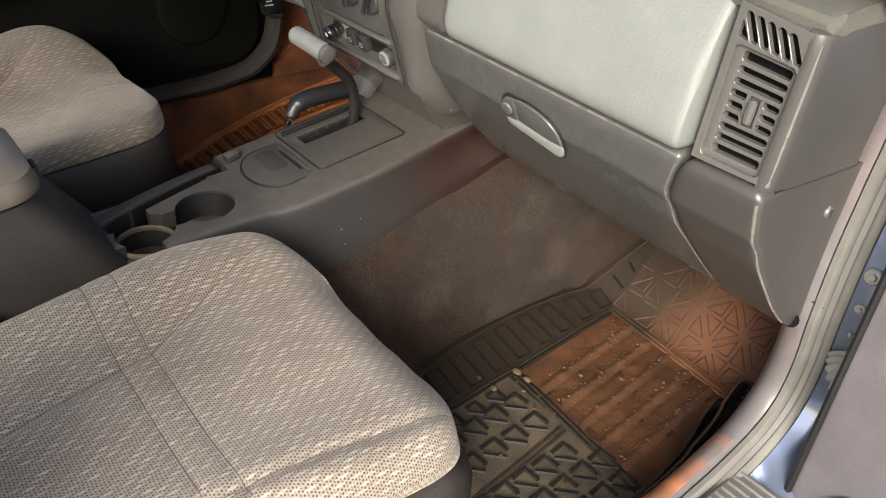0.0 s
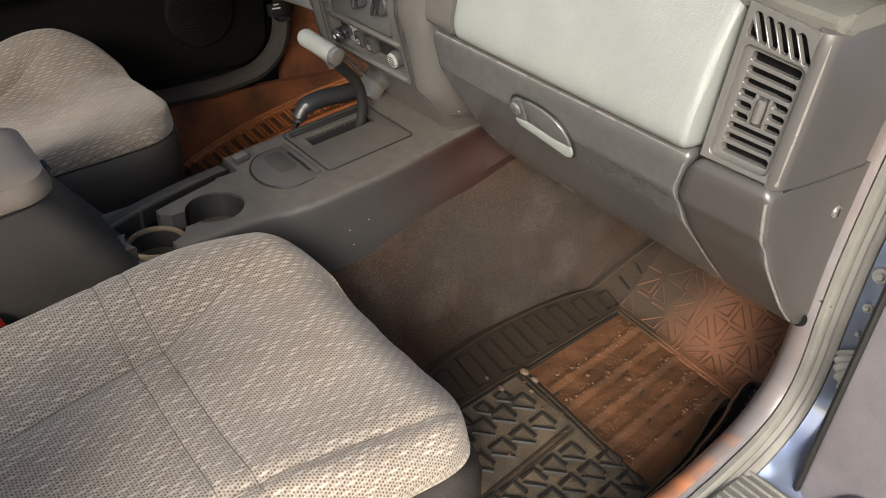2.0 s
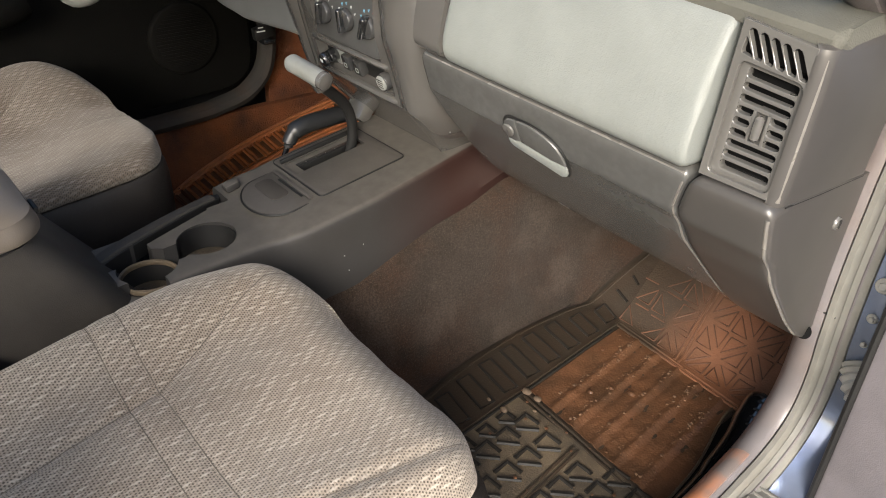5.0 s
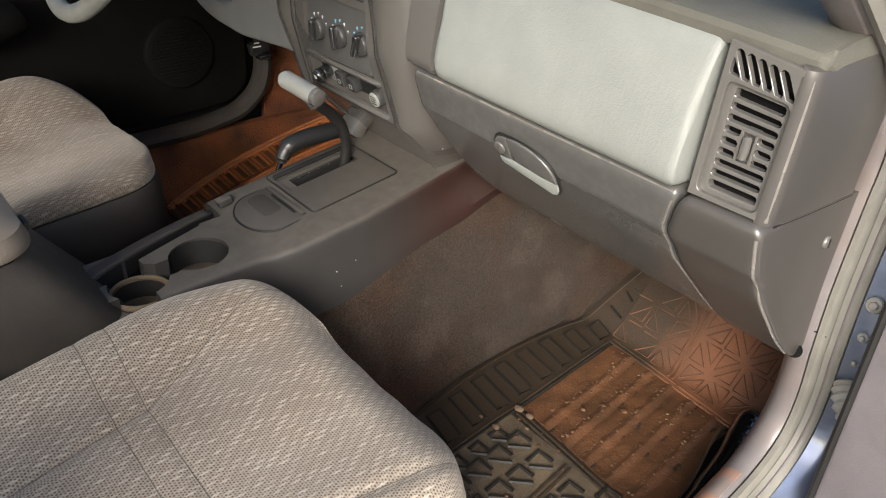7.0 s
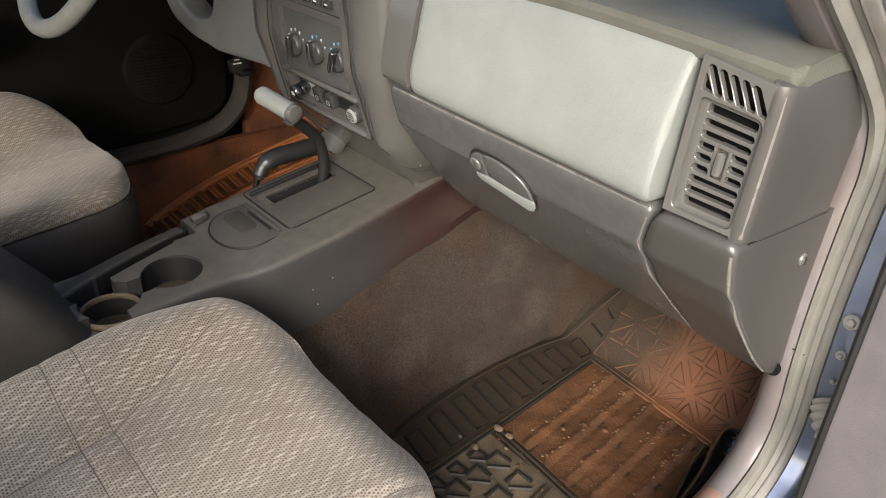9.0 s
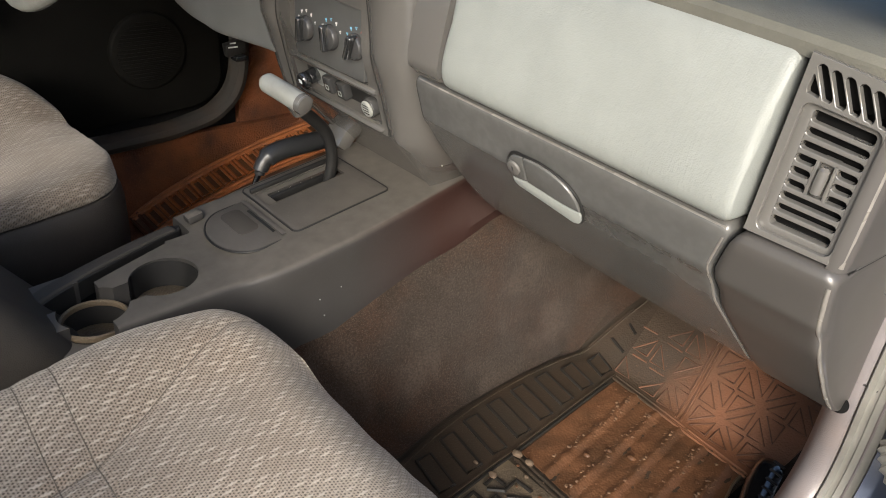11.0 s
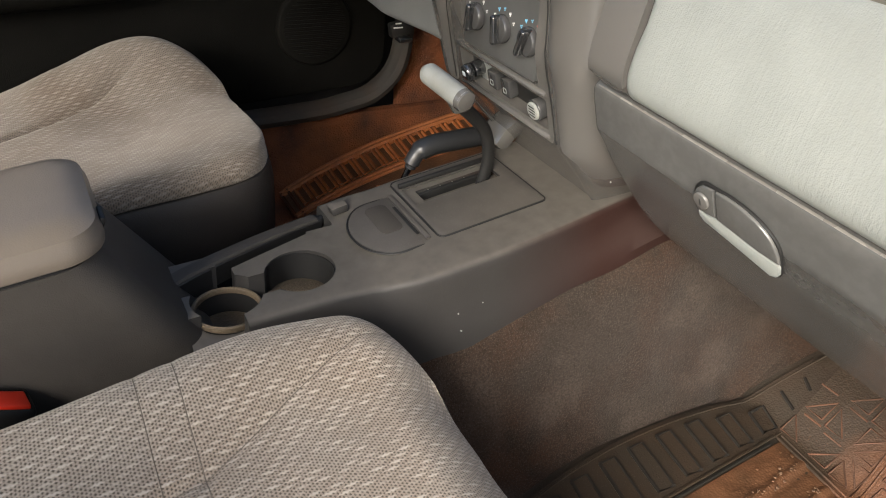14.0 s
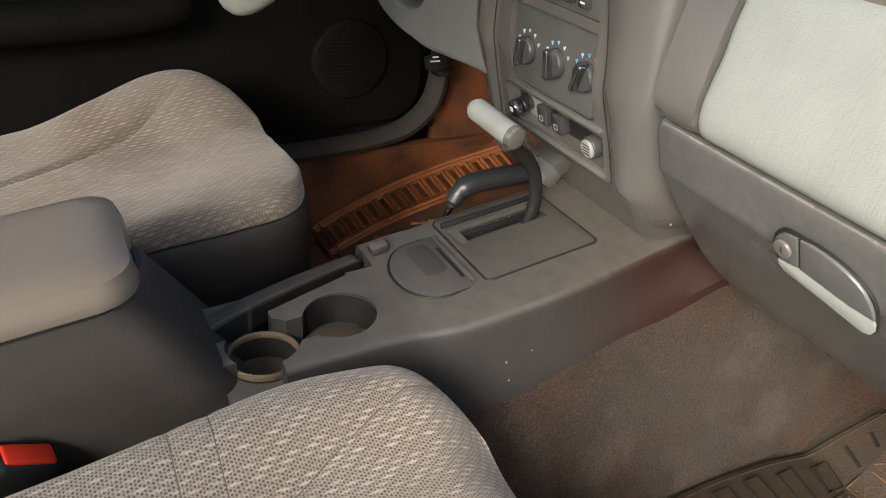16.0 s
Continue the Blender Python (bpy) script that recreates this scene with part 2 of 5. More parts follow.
M_FRONT = material("mud_fading_on_rubber", (0.215, 0.09, 0.043), 0.5, grain=0.5, grain_size=0.003, stains=0.6, stain_colour=(0.15, 0.08, 0.045), stain_size=0.14, fade=(0.43, 0.53, (0.038, 0.0255, 0.0155)), speckle=0.1)
M_MUD_DRY = material("dry_mud", (0.17, 0.1, 0.056), 0.9, grain=0.6, grain_size=0.003, stains=0.5, stain_colour=(0.1, 0.06, 0.035), stain_size=0.03)
M_EARTH = material("red_earth", (0.2, 0.06, 0.0155), 0.75, grain=1.0, grain_size=0.004, stains=0.85, stain_colour=(0.03, 0.012, 0.006), stain_size=0.12, speckle=0.25)
# Red earth, toned lighter to carry the highlights on the ribs.
M_EARTH_RIM = material("red_earth_lit_ribs", (0.37, 0.118, 0.032), 0.42, grain=0.6, grain_size=0.003, stains=0.6, stain_colour=(0.12, 0.05, 0.025), stain_size=0.04, speckle=0.4)
M_GROOVE = material("dark_mud_in_grooves", (0.135, 0.063, 0.035), 0.7, grain=0.3, grain_size=0.003, stains=0.5, stain_colour=(0.035, 0.022, 0.014), stain_size=0.05)
M_PEBBLE = material("pale_grit", (0.14, 0.098, 0.062), 0.8, grain=0.4, grain_size=0.003, stains=0.6, stain_colour=(0.09, 0.055, 0.033), stain_size=0.006)
M_DOORCARD = material("black_door_vinyl", (0.0065, 0.0062, 0.0052), 0.65, spec=0.06, grain=0.4, grain_size=0.002)
M_SKIRT = material("seat_side_vinyl", (0.036, 0.031, 0.027), 0.55, spec=0.25, grain=0.4, grain_size=0.002, dust=0.1)
M_TRIM = material("kick_panel_plastic", (0.18, 0.163, 0.163), 0.33, grain=0.2, grain_size=0.0015, stains=0.35, stain_colour=(0.16, 0.11, 0.08))
M_SEAL = material("pale_weatherstrip", (0.215, 0.208, 0.183), 0.5, stains=0.35, stain_colour=(0.16, 0.145, 0.125), stain_size=0.03)
M_BOLT = material("cream_painted_metal", (0.55, 0.53, 0.47), 0.4, stains=0.5, stain_colour=(0.3, 0.27, 0.22), stain_size=0.02)
M_PAINT = material("blue_car_paint", (0.3, 0.36, 0.5), 0.16, metal=0.6, coat=1.0, stains=0.4, stain_colour=(0.3, 0.31, 0.34), stain_size=0.04)
M_OPEN_DOOR = material("mauve_door_plastic", (0.2, 0.182, 0.19), 0.5, grain=0.3, grain_size=0.0015)
# Orange stain and the glow on it are both put into this colour.
M_SCUFF = material("glow_stained_sill_plastic", (0.2, 0.165, 0.15), 0.4, stains=0.95, stain_colour=(0.72, 0.23, 0.06), stain_size=0.11, speckle=0.1)
M_SILL = material("grey_sill_plastic", (0.034, 0.031, 0.027), 0.7, spec=0.3, grain=0.2, grain_size=0.0015, stains=0.4, stain_colour=(0.06, 0.035, 0.02))
M_HEADLINER = material("headliner_cloth", (0.16, 0.155, 0.145), 0.95, grain=0.3, grain_size=0.004)
M_GROUND = material("concrete", (0.3, 0.29, 0.27), 0.9, grain=0.4, grain_size=0.01, stains=0.4, stain_colour=(0.18, 0.17, 0.16), stain_size=0.5)
M_CLOTH = woven("tweed_seat_cloth", (0.285, 0.244, 0.198), (0.03, 0.024, 0.019), (0.48, 0.42, 0.35), (0.225, 0.175, 0.132), 0.6, 0.78, 0.84)
# Driver's tweed: soiling, plus the seat's shade put into a darker ground.
M_CLOTH_SHADED = woven("soiled_shaded_tweed", (0.2, 0.168, 0.134), (0.046, 0.038, 0.032), (0.34, 0.3, 0.255), (0.135, 0.1, 0.07), 0.75, 0.6, 0.6)
# Pale colour that stands in for the highlight on dash edges.
M_EDGE_GLINT = material("edge_glint_plastic", (0.2, 0.186, 0.165), 0.26, spec=1.0, stains=0.7, stain_colour=(0.11, 0.104, 0.096), stain_size=0.02)
M_THREAD = material("seam_thread", (0.15, 0.128, 0.105), 0.9, spec=0.1)


# ---- shapes ----
def thing(name, label, category, group="", kind="", at=(0, 0, 0)):
    ob = new(name)
    ob.location = at
    ob.empty_display_size = 0.05
    return tagged(ob, label, category, group, kind)


def part(name, bm, mat, parent=None, label="", smooth=True):
    """Links a bmesh as one mesh object, under a thing or a part; the bmesh is in world metres."""
    bmesh.ops.recalc_face_normals(bm, faces=bm.faces)
    me = bpy.data.meshes.new(name)
    bm.to_mesh(me)
    bm.free()
    me.materials.append(mat)
    if smooth:
        for p in me.polygons:
            p.use_smooth = True
        me.set_sharp_from_angle(angle=radians(38))
    ob = new(name, me)
    if parent:
        ob.parent = parent
        off = Vector((0, 0, 0))
        up = parent
        while up:
            off += up.location
            up = up.parent
        ob.location = -off
    if label:
        ob["label"] = label
    return ob


def solid(name, bm, mat, label, category, group="", kind="", smooth=True):
    return tagged(part(name, bm, mat, None, label, smooth), label, category, group, kind)


def box(size, m=None, bevel=0.003, seg=2):
    bm = bmesh.new()
    bmesh.ops.create_cube(bm, size=1.0)
    bmesh.ops.scale(bm, vec=size, verts=bm.verts)
    if bevel:
        bmesh.ops.bevel(bm, geom=bm.edges[:], offset=min(bevel, min(size) * 0.45), segments=seg, profile=0.5, affect="EDGES")
    if m is not None:
        bmesh.ops.transform(bm, matrix=m, verts=bm.verts)
    return bm


def cyl(r1, r2, depth, m=None, seg=28, bevel=0.0015):
    bm = bmesh.new()
    bmesh.ops.create_cone(bm, cap_ends=True, segments=seg, radius1=r1, radius2=r2, depth=depth)
    if bevel:
        rim = [e for e in bm.edges if abs(e.verts[0].co.z - e.verts[1].co.z) < 1e-6]
        bmesh.ops.bevel(bm, geom=rim, offset=min(bevel, depth * 0.4), segments=2, profile=0.5, affect="EDGES")
    if m is not None:
        bmesh.ops.transform(bm, matrix=m, verts=bm.verts)
    return bm


def prism(outline, depth, m=None, bevel=0.0, seg=2, holes=()):
    """A flat outline in x, y (with holes, if any) made depth thick, from z = 0 down."""
    bm = bmesh.new()
    loops = []
    for ring in (outline, *holes):
        vs = [bm.verts.new((x, y, 0)) for x, y in ring]
        loops += [bm.edges.new((a, b)) for a, b in zip(vs, vs[1:] + vs[:1])]
    if holes:
        bmesh.ops.triangle_fill(bm, edges=loops, use_beauty=True, use_dissolve=False)
    else:
        bm.faces.new([e.verts[0] for e in loops])
    bmesh.ops.recalc_face_normals(bm, faces=bm.faces)
    top = bm.faces[:]
    got = bmesh.ops.extrude_face_region(bm, geom=top)
    moved = [v for v in got["geom"] if isinstance(v, bmesh.types.BMVert)]
    bmesh.ops.translate(bm, vec=(0, 0, -depth), verts=moved)
    bmesh.ops.recalc_face_normals(bm, faces=bm.faces)
    if bevel:
        rim = [e for e in bm.edges if len(e.link_faces) == 2 and abs(e.calc_face_angle(0)) > 0.7 and abs(e.verts[0].co.z - e.verts[1].co.z) < 1e-6]
        bmesh.ops.bevel(bm, geom=rim, offset=bevel, segments=seg, profile=0.5, affect="EDGES")
    if m is not None:
        bmesh.ops.transform(bm, matrix=m, verts=bm.verts)
    return bm


def rounded(w, h, r, n=5, cx=0.0, cy=0.0):
    pts = []
    for sx, sy, a0 in ((1, 1, 0), (-1, 1, 90), (-1, -1, 180), (1, -1, 270)):
        for i in range(n + 1):
            a = radians(a0 + 90 * i / n)
            pts.append((cx + sx * (w / 2 - r) + r * math.cos(a), cy + sy * (h / 2 - r) + r * math.sin(a)))
    return pts


def tube(path, radius, seg=10, caps=True, flat=1.0):
    """A round bar along a path of points; radius is one number or one for each point."""
    bm = bmesh.new()
    pts = [Vector(p) for p in path]
    rad = radius if isinstance(radius, (list, tuple)) else [radius] * len(pts)
    side = None
    rings = []
    for i, p in enumerate(pts):
        d = (pts[min(i + 1, len(pts) - 1)] - pts[max(i - 1, 0)]).normalized()
        if side is None:
            side = d.cross(Vector((0, 0, 1)) if abs(d.z) < 0.9 else Vector((1, 0, 0))).normalized()
        side = (side - d * side.dot(d)).normalized()
        up = d.cross(side)
        rings.append([bm.verts.new(p + rad[i] * (math.cos(a) * side + flat * math.sin(a) * up)) for a in (2 * math.pi * k / seg for k in range(seg))])
    for a, b in zip(rings, rings[1:]):
        for k in range(seg):
            bm.faces.new((a[k], a[(k + 1) % seg], b[(k + 1) % seg], b[k]))
    if caps:
        bm.faces.new(rings[0]), bm.faces.new(rings[-1])
    return bm


def smooth_path(points, steps=8, closed=False):
    """A Catmull-Rom curve through points."""
    pts = [Vector(p) for p in points]
    out = []
    n = len(pts)
    last = n if closed else n - 1
    for i in range(last):
        p0, p1 = pts[(i - 1) % n] if closed or i else pts[0], pts[i]
        p2, p3 = pts[(i + 1) % n], pts[(i + 2) % n] if closed or i + 2 < n else pts[-1]
        for k in range(steps):
            t = k / steps
            out.append(0.5 * (2 * p1 + (p2 - p0) * t + (2 * p0 - 5 * p1 + 4 * p2 - p3) * t * t + (3 * p1 - p0 - 3 * p2 + p3) * t ** 3))
    if not closed:
        out.append(pts[-1])
    return out


def sheet(fn, nu, nv, thick=(0, 0, -0.01), closed=False):
    """A surface fn(u, v) over the unit square with a back, set off by thick."""
    bm = bmesh.new()
    t = Vector(thick)
    grid = [[Vector(fn(i / nu, j / nv)) for j in range(nv + 1)] for i in range(nu + 1)]
    a = [[bm.verts.new(p) for p in row] for row in grid]
    b = [[bm.verts.new(p + t) for p in row] for row in grid]
    for i in range(nu):
        for j in range(nv):
            bm.faces.new((a[i][j], a[i + 1][j], a[i + 1][j + 1], a[i][j + 1]))
            bm.faces.new((b[i][j], b[i][j + 1], b[i + 1][j + 1], b[i + 1][j]))
    for i in range(nu):
        bm.faces.new((a[i][0], b[i][0], b[i + 1][0], a[i + 1][0]))
        bm.faces.new((a[i][nv], a[i + 1][nv], b[i + 1][nv], b[i][nv]))
    for j in range(nv):
        bm.faces.new((a[0][j], a[0][j + 1], b[0][j + 1], b[0][j]))
        bm.faces.new((a[nu][j], b[nu][j], b[nu][j + 1], a[nu][j + 1]))
    return bm


def loft(sections, caps=True):
    """Closed rings of the same count, joined one to the next."""
    bm = bmesh.new()
    rings = [[bm.verts.new(p) for p in s] for s in sections]
    n = len(rings[0])
    for a, b in zip(rings, rings[1:]):
        for k in range(n):
            bm.faces.new((a[k], a[(k + 1) % n], b[(k + 1) % n], b[k]))
    if caps:
        bm.faces.new(rings[0]), bm.faces.new(rings[-1])
    return bm


def lerp(table, x):
    """Piecewise values: table rows (x, value or tuple)."""
    if x <= table[0][0]:
        return table[0][1]
    for (a, p), (b, q) in zip(table, table[1:]):
        if x <= b:
            t = (x - a) / (b - a)
            t = t * t * (3 - 2 * t)
            return tuple(i + (j - i) * t for i, j in zip(p, q)) if isinstance(p, tuple) else p + (q - p) * t
    return table[-1][1]


def flow(table, x):
    """As lerp, on one smooth curve through the rows."""
    if x <= table[0][0]:
        return table[0][1]
    for i in range(len(table) - 1):
        (a, p), (b, q) = table[i], table[i + 1]
        if x <= b:
            a0, p0 = table[i - 1] if i else (a - (b - a), p)
            b1, q1 = table[i + 2] if i + 2 < len(table) else (b + (b - a), q)
            d, t = b - a, (x - a) / (b - a)
            m0, m1 = (q - p0) / (b - a0) * d, (q1 - p) / (b1 - a) * d
            return p * (2 * t ** 3 - 3 * t * t + 1) + m0 * (t ** 3 - 2 * t * t + t) + q * (3 * t * t - 2 * t ** 3) + m1 * (t ** 3 - t * t)
    return table[-1][1]


def straight(table, x):
    """As lerp, with straight lines between the rows."""
    if x <= table[0][0]:
        return table[0][1]
    for (a, p), (b, q) in zip(table, table[1:]):
        if x <= b:
            t = (x - a) / (b - a)
            return tuple(i + (j - i) * t for i, j in zip(p, q)) if isinstance(p, tuple) else p + (q - p) * t
    return table[-1][1]


def along_x(profile, x0, x1, bevel=0.006, seg=3, n=1, warp=None):
    """A closed outline in y, z carried along x from x0 to x1, its ends rounded."""
    secs = []
    for i in range(n + 1):
        x = x0 + (x1 - x0) * i / n
        secs.append([Vector((x, y, z)) for y, z in profile])
    bm = loft(secs)
    if bevel:
        rim = [e for e in bm.edges if abs(e.verts[0].co.x - e.verts[1].co.x) < 1e-7 and (abs(e.verts[0].co.x - x0) < 1e-6 or abs(e.verts[0].co.x - x1) < 1e-6)]
        bmesh.ops.bevel(bm, geom=rim, offset=bevel, segments=seg, profile=0.5, affect="EDGES", clamp_overlap=True)
    if warp:
        for v in bm.verts:
            v.co = warp(v.co)
    return bm


def padded(points, back, x0, x1, r, n, warp=None):
    """A smoothed outline in y, z carried along x, its front rolling back over the radius r at both ends."""
    front = [Vector((p.x, p.y)) for p in smooth_path([(y, z, 0) for y, z in points], 5)]
    rest = [Vector(p) for p in back]
    middle = sum(front + rest, Vector((0, 0))) / len(front + rest)
    inward = [(middle - p).normalized() for p in front]
    steps = [r * (1 - math.cos(radians(a))) for a in (0, 12, 25, 40, 55, 70, 90)]
    xs = [x0 + d for d in steps] + [x0 + r + (x1 - x0 - 2 * r) * i / n for i in range(1, n)] + [x1 - d for d in reversed(steps)]
    secs = []
    for x in xs:
        d = min(x - x0, x1 - x)
        s = r - math.sqrt(max(0.0, r * r - (r - d) ** 2)) if d < r else 0.0
        ring = [p + q * s for p, q in zip(front, inward)] + rest
        secs.append([(warp or Vector)(Vector((x, p.x, p.y))) for p in ring])
    return loft(secs)


def curve_profile(points, back):
    """Front points smoothed in y, z, then closed by the back points."""
    pts = [(p.x, p.y) for p in smooth_path([(y, z, 0) for y, z in points], 5)]
    return pts + list(back)


def face_y(x, y, z, tilt=0.0):
    """A pose whose +z looks back along -y, tilted up by tilt degrees, for things on the dash face."""
    return Matrix.Translation((x, y, z)) @ Matrix.Rotation(radians(-tilt), 4, "X") @ Matrix.Rotation(radians(90), 4, "X")


def cut(ob, *cutters):
    """Cuts closed shapes out of an object's mesh, once, while building."""
    for bm in cutters:
        bmesh.ops.recalc_face_normals(bm, faces=bm.faces)
        me = bpy.data.meshes.new("cutter")
        bm.to_mesh(me)
        bm.free()
        tool = new("cutter", me)
        tool.location = ob.location
        tool.parent = ob.parent
        mod = ob.modifiers.new("cut", "BOOLEAN")
        mod.operation, mod.object, mod.solver = "DIFFERENCE", tool, "EXACT"
        done = bpy.data.meshes.new_from_object(ob.evaluated_get(bpy.context.evaluated_depsgraph_get()))
        ob.modifiers.clear()
        ob.data = done
        bpy.data.objects.remove(tool)
        bpy.data.meshes.remove(me)
    for p in ob.data.polygons:
        p.use_smooth = True
    ob.data.set_sharp_from_angle(angle=radians(38))


# ---- the ground and the shell of the car ----
solid("ground", box((400, 400, 0.1), pose(0, 0, -0.55), 0), M_GROUND, "grey concrete ground under the parked car", "ground", kind="structure")


def shell():
    """Roof, pillars, far door frame and rear wall, mostly unseen: they shade the cabin."""
    body = thing("car_body", "blue painted body shell of the car with the front door open", "car body", kind="structure")
    part("roof", box((1.36, 1.62, 0.05), pose(0, -1.19, 1.17), 0.02, 3), M_HEADLINER, body)
    part("rear_wall", box((1.5, 0.04, 0.6), pose(0, -1.75, 0.25), 0.01), M_HEADLINER, body)
    part("firewall", box((1.5, 0.03, 0.7), pose(0, 0.78, 0.3), 0.01), M_CARPET, body)
    for s in (-1, 1):
        part("windscreen_pillar", tube(smooth_path([(s * 0.735, 0.30, 0.66), (s * 0.725, 0.06, 0.80), (s * 0.70, -0.2, 0.97), (s * 0.66, -0.4, 1.14)], 6), 0.03, 12), M_TRIM, body)
        # Unseen pillar widened and side raised to block light for an unbuilt seat back.
        part("door_pillar", box((0.07, 0.24, 1.2), pose(s * 0.7, -0.98, 0.55, 0, s * -4, 0), 0.02, 3), M_TRIM, body)
        part("rear_side", box((0.04, 0.72, 0.78), pose(s * 0.74, -1.4, 0.335), 0.01), M_TRIM, body)
    part("far_side", box((0.04, 2.4, 0.95), pose(-0.79, -0.35, 0.275), 0.01), M_BLACK, body)
    part("cowl", box((1.5, 0.3, 0.04), pose(0, 0.64, 0.66), 0.01), M_BLACK, body)
    return body


shell()


# ---- the floor: carpet over floor pan, tunnel and toe board ----
FOOT = [(-0.9, (0.13, 0.12)), (-0.24, (0.13, 0.14)), (-0.17, (0.14, 0.158)), (-0.09, (0.156, 0.182)), (0.058, (0.163, 0.242)), (0.2, (0.173, 0.292)), (0.45, (0.18, 0.36)), (0.78, (0.19, 0.42))]


def toe_rise(y):
    """The toe board: a ramp that starts softly ahead of the flat floor."""
    toe = max(0.0, y - 0.358)
    return 0.85 * (toe - 0.012) if toe > 0.024 else 0.85 * toe * toe / 0.048


def floor_z(x, y):
    """Height of the carpet."""
    z = 0.0
    z += toe_rise(y)
    half, top = straight(FOOT, y)
    foot = 0.246 + 0.03 * max(0, min(1, (y - 0.25) / 0.25))
    a = abs(x)
    if a < foot:
        k = 1.0 if a < half else 1 - (a - half) / (foot - half)
        k = k * k * (3 - 2 * k) * 0.4 + k * 0.6
        z = max(z, z * (1 - k) + top * k)
    edge = max(0.0, abs(x) - 0.62)
    z += min(edge * 1.7, 0.13) if x < 0 else 0.0
    z += 0.0025 * noise.noise(Vector((x * 14, y * 14, 0)))
    return z - 0.004


carpet = sheet(lambda u, v: (-0.74 + 1.44 * u, -1.45 + 2.2 * v, floor_z(-0.74 + 1.44 * u, -1.45 + 2.2 * v)), 110, 120, (0, 0, -0.03))
solid("floor", carpet, M_CARPET, "dark grey carpet stained with reddish dust over the tunnel", "carpet", kind="structure")


# ---- dashboard ----
dashboard = thing("dashboard", "grey grained vinyl dashboard with a pale padded panel", "dashboard", at=(0, 0.2, 0.3))
GLOVE = [(0.02, 0.5372), (0.004, 0.537), (-0.0028, 0.5352), (-0.006, 0.531), (-0.0064, 0.526), (-0.0042, 0.516), (0.0, 0.503), (0.0045, 0.4885), (0.0088, 0.477), (0.0205, 0.4615), (0.042, 0.432), (0.074, 0.396), (0.12, 0.345), (0.165, 0.305), (0.185, 0.296)]
GLOVE_BACK = [(0.24, 0.34), (0.24, 0.5), (0.03, 0.535)]


def glove_y(z):
    for (y0, z0), (y1, z1) in zip(GLOVE, GLOVE[1:]):
        if z1 <= z <= z0:
            return y0 + (y1 - y0) * (z0 - z) / (z0 - z1)
    return 0.0


def seam_bow(z):
    """How far the joint beside the glovebox bows towards the middle of the car."""
    return 0.015 * max(0.0, min(1.0, (0.53 - z) / 0.045)) * max(0.0, min(1.0, (z - 0.35) / 0.08))


def slope(v):
    return Vector((v.x - seam_bow(v.z) * max(0.0, min(1.0, (v.x - 0.5) / 0.14)), v.y, v.z + 0.028 * (0.643 - v.x)))


def corner_bow(v):
    return Vector((v.x - seam_bow(v.z) * max(0.0, min(1.0, (0.738 - v.x) / 0.09)), v.y, v.z))


glovebox = part("glovebox_door", padded(GLOVE, GLOVE_BACK, 0.203, 0.641, 0.009, 4, slope), M_DASH, dashboard, "closed glovebox door, worn top edge with a painted highlight")


def end_x(z):
    """Where the dash ends towards the door."""
    return 0.738 + 0.05 * max(0.0, z - 0.53)


LOWER = [(p[0] - 0.003, p[1] - 0.002) for p in GLOVE]
LOWER_BACK = [(0.24, 0.34), (0.24, 0.512), (0.03, 0.5325)]
part("lower_corner", padded(LOWER, LOWER_BACK, 0.6455, 0.738, 0.012, 3, corner_bow), M_END_SHADED, dashboard, "lower corner panel of the dash")

PAD = [(0.03, 0.704), (0.012, 0.702), (-0.001, 0.692), (-0.012, 0.66), (-0.02, 0.62), (-0.026, 0.58), (-0.026, 0.556), (-0.018, 0.543), (0.0, 0.5395)]
PAD_BACK = [(0.06, 0.5395), (0.12, 0.62), (0.12, 0.704)]


def top_drop(v):
    """The dash top falls a little towards its end."""
    k = max(0.0, min(1.0, (v.z - 0.56) / 0.14))
    return v.z - 0.016 * k * max(0.0, (v.x - 0.48) / 0.265) ** 1.3


def pad_lean(v):
    k = (v.z - 0.54) / 0.16
    side = max(0.0, min(1.0, (0.45 - v.x) / 0.22))
    return Vector((v.x + 0.002 * k * side + 0.008 * k * max(0.0, (v.x - 0.45) / 0.2), v.y, top_drop(v) + 0.03 * (0.643 - v.x) * max(0.0, min(1.0, (0.66 - v.z) / 0.1))))


part("padded_panel", padded(PAD, PAD_BACK, 0.270, 0.643, 0.0095, 24, pad_lean), M_PAD, dashboard, "padded vinyl panel above the glovebox, sheen painted pale")


part("centre_cheek", along_x(curve_profile(PAD, PAD_BACK), 0.212, 0.2665, 0.01, 4, 4, lambda v: Vector((v.x, v.y, v.z + 0.03 * (0.643 - v.x) * max(0.0, min(1.0, (0.66 - v.z) / 0.1))))), M_STACK, dashboard, "brown-grey cheek beside the centre stack")

# end cap towards the door


def end_block():
    """Level by level: the face, a generously rounded corner, the side towards the door."""
    secs = []
    r = 0.0135
    for z in (0.531, 0.533, 0.545, 0.57, 0.6, 0.63, 0.66, 0.678, 0.684, 0.687):
        pull_in = 0.004 if z in (0.531, 0.687) else 0.001 if z in (0.533, 0.684) else 0.0
        e, f = end_x(z) - pull_in, -0.0046 + pull_in
        arc = [(e - r + r * math.sin(radians(a)), f + r - r * math.cos(radians(a))) for a in range(0, 91, 10)]
        fall = 0.098 if z < 0.54 else 0.0
        secs.append([Vector((x, y, z - fall * max(0.0, y - 0.03))) for x, y in [(e - r - 0.0005, 0.18), (e - r - 0.0005, f)] + arc + [(e + 0.002, 0.07), (e, 0.18)]])
    return loft(secs)


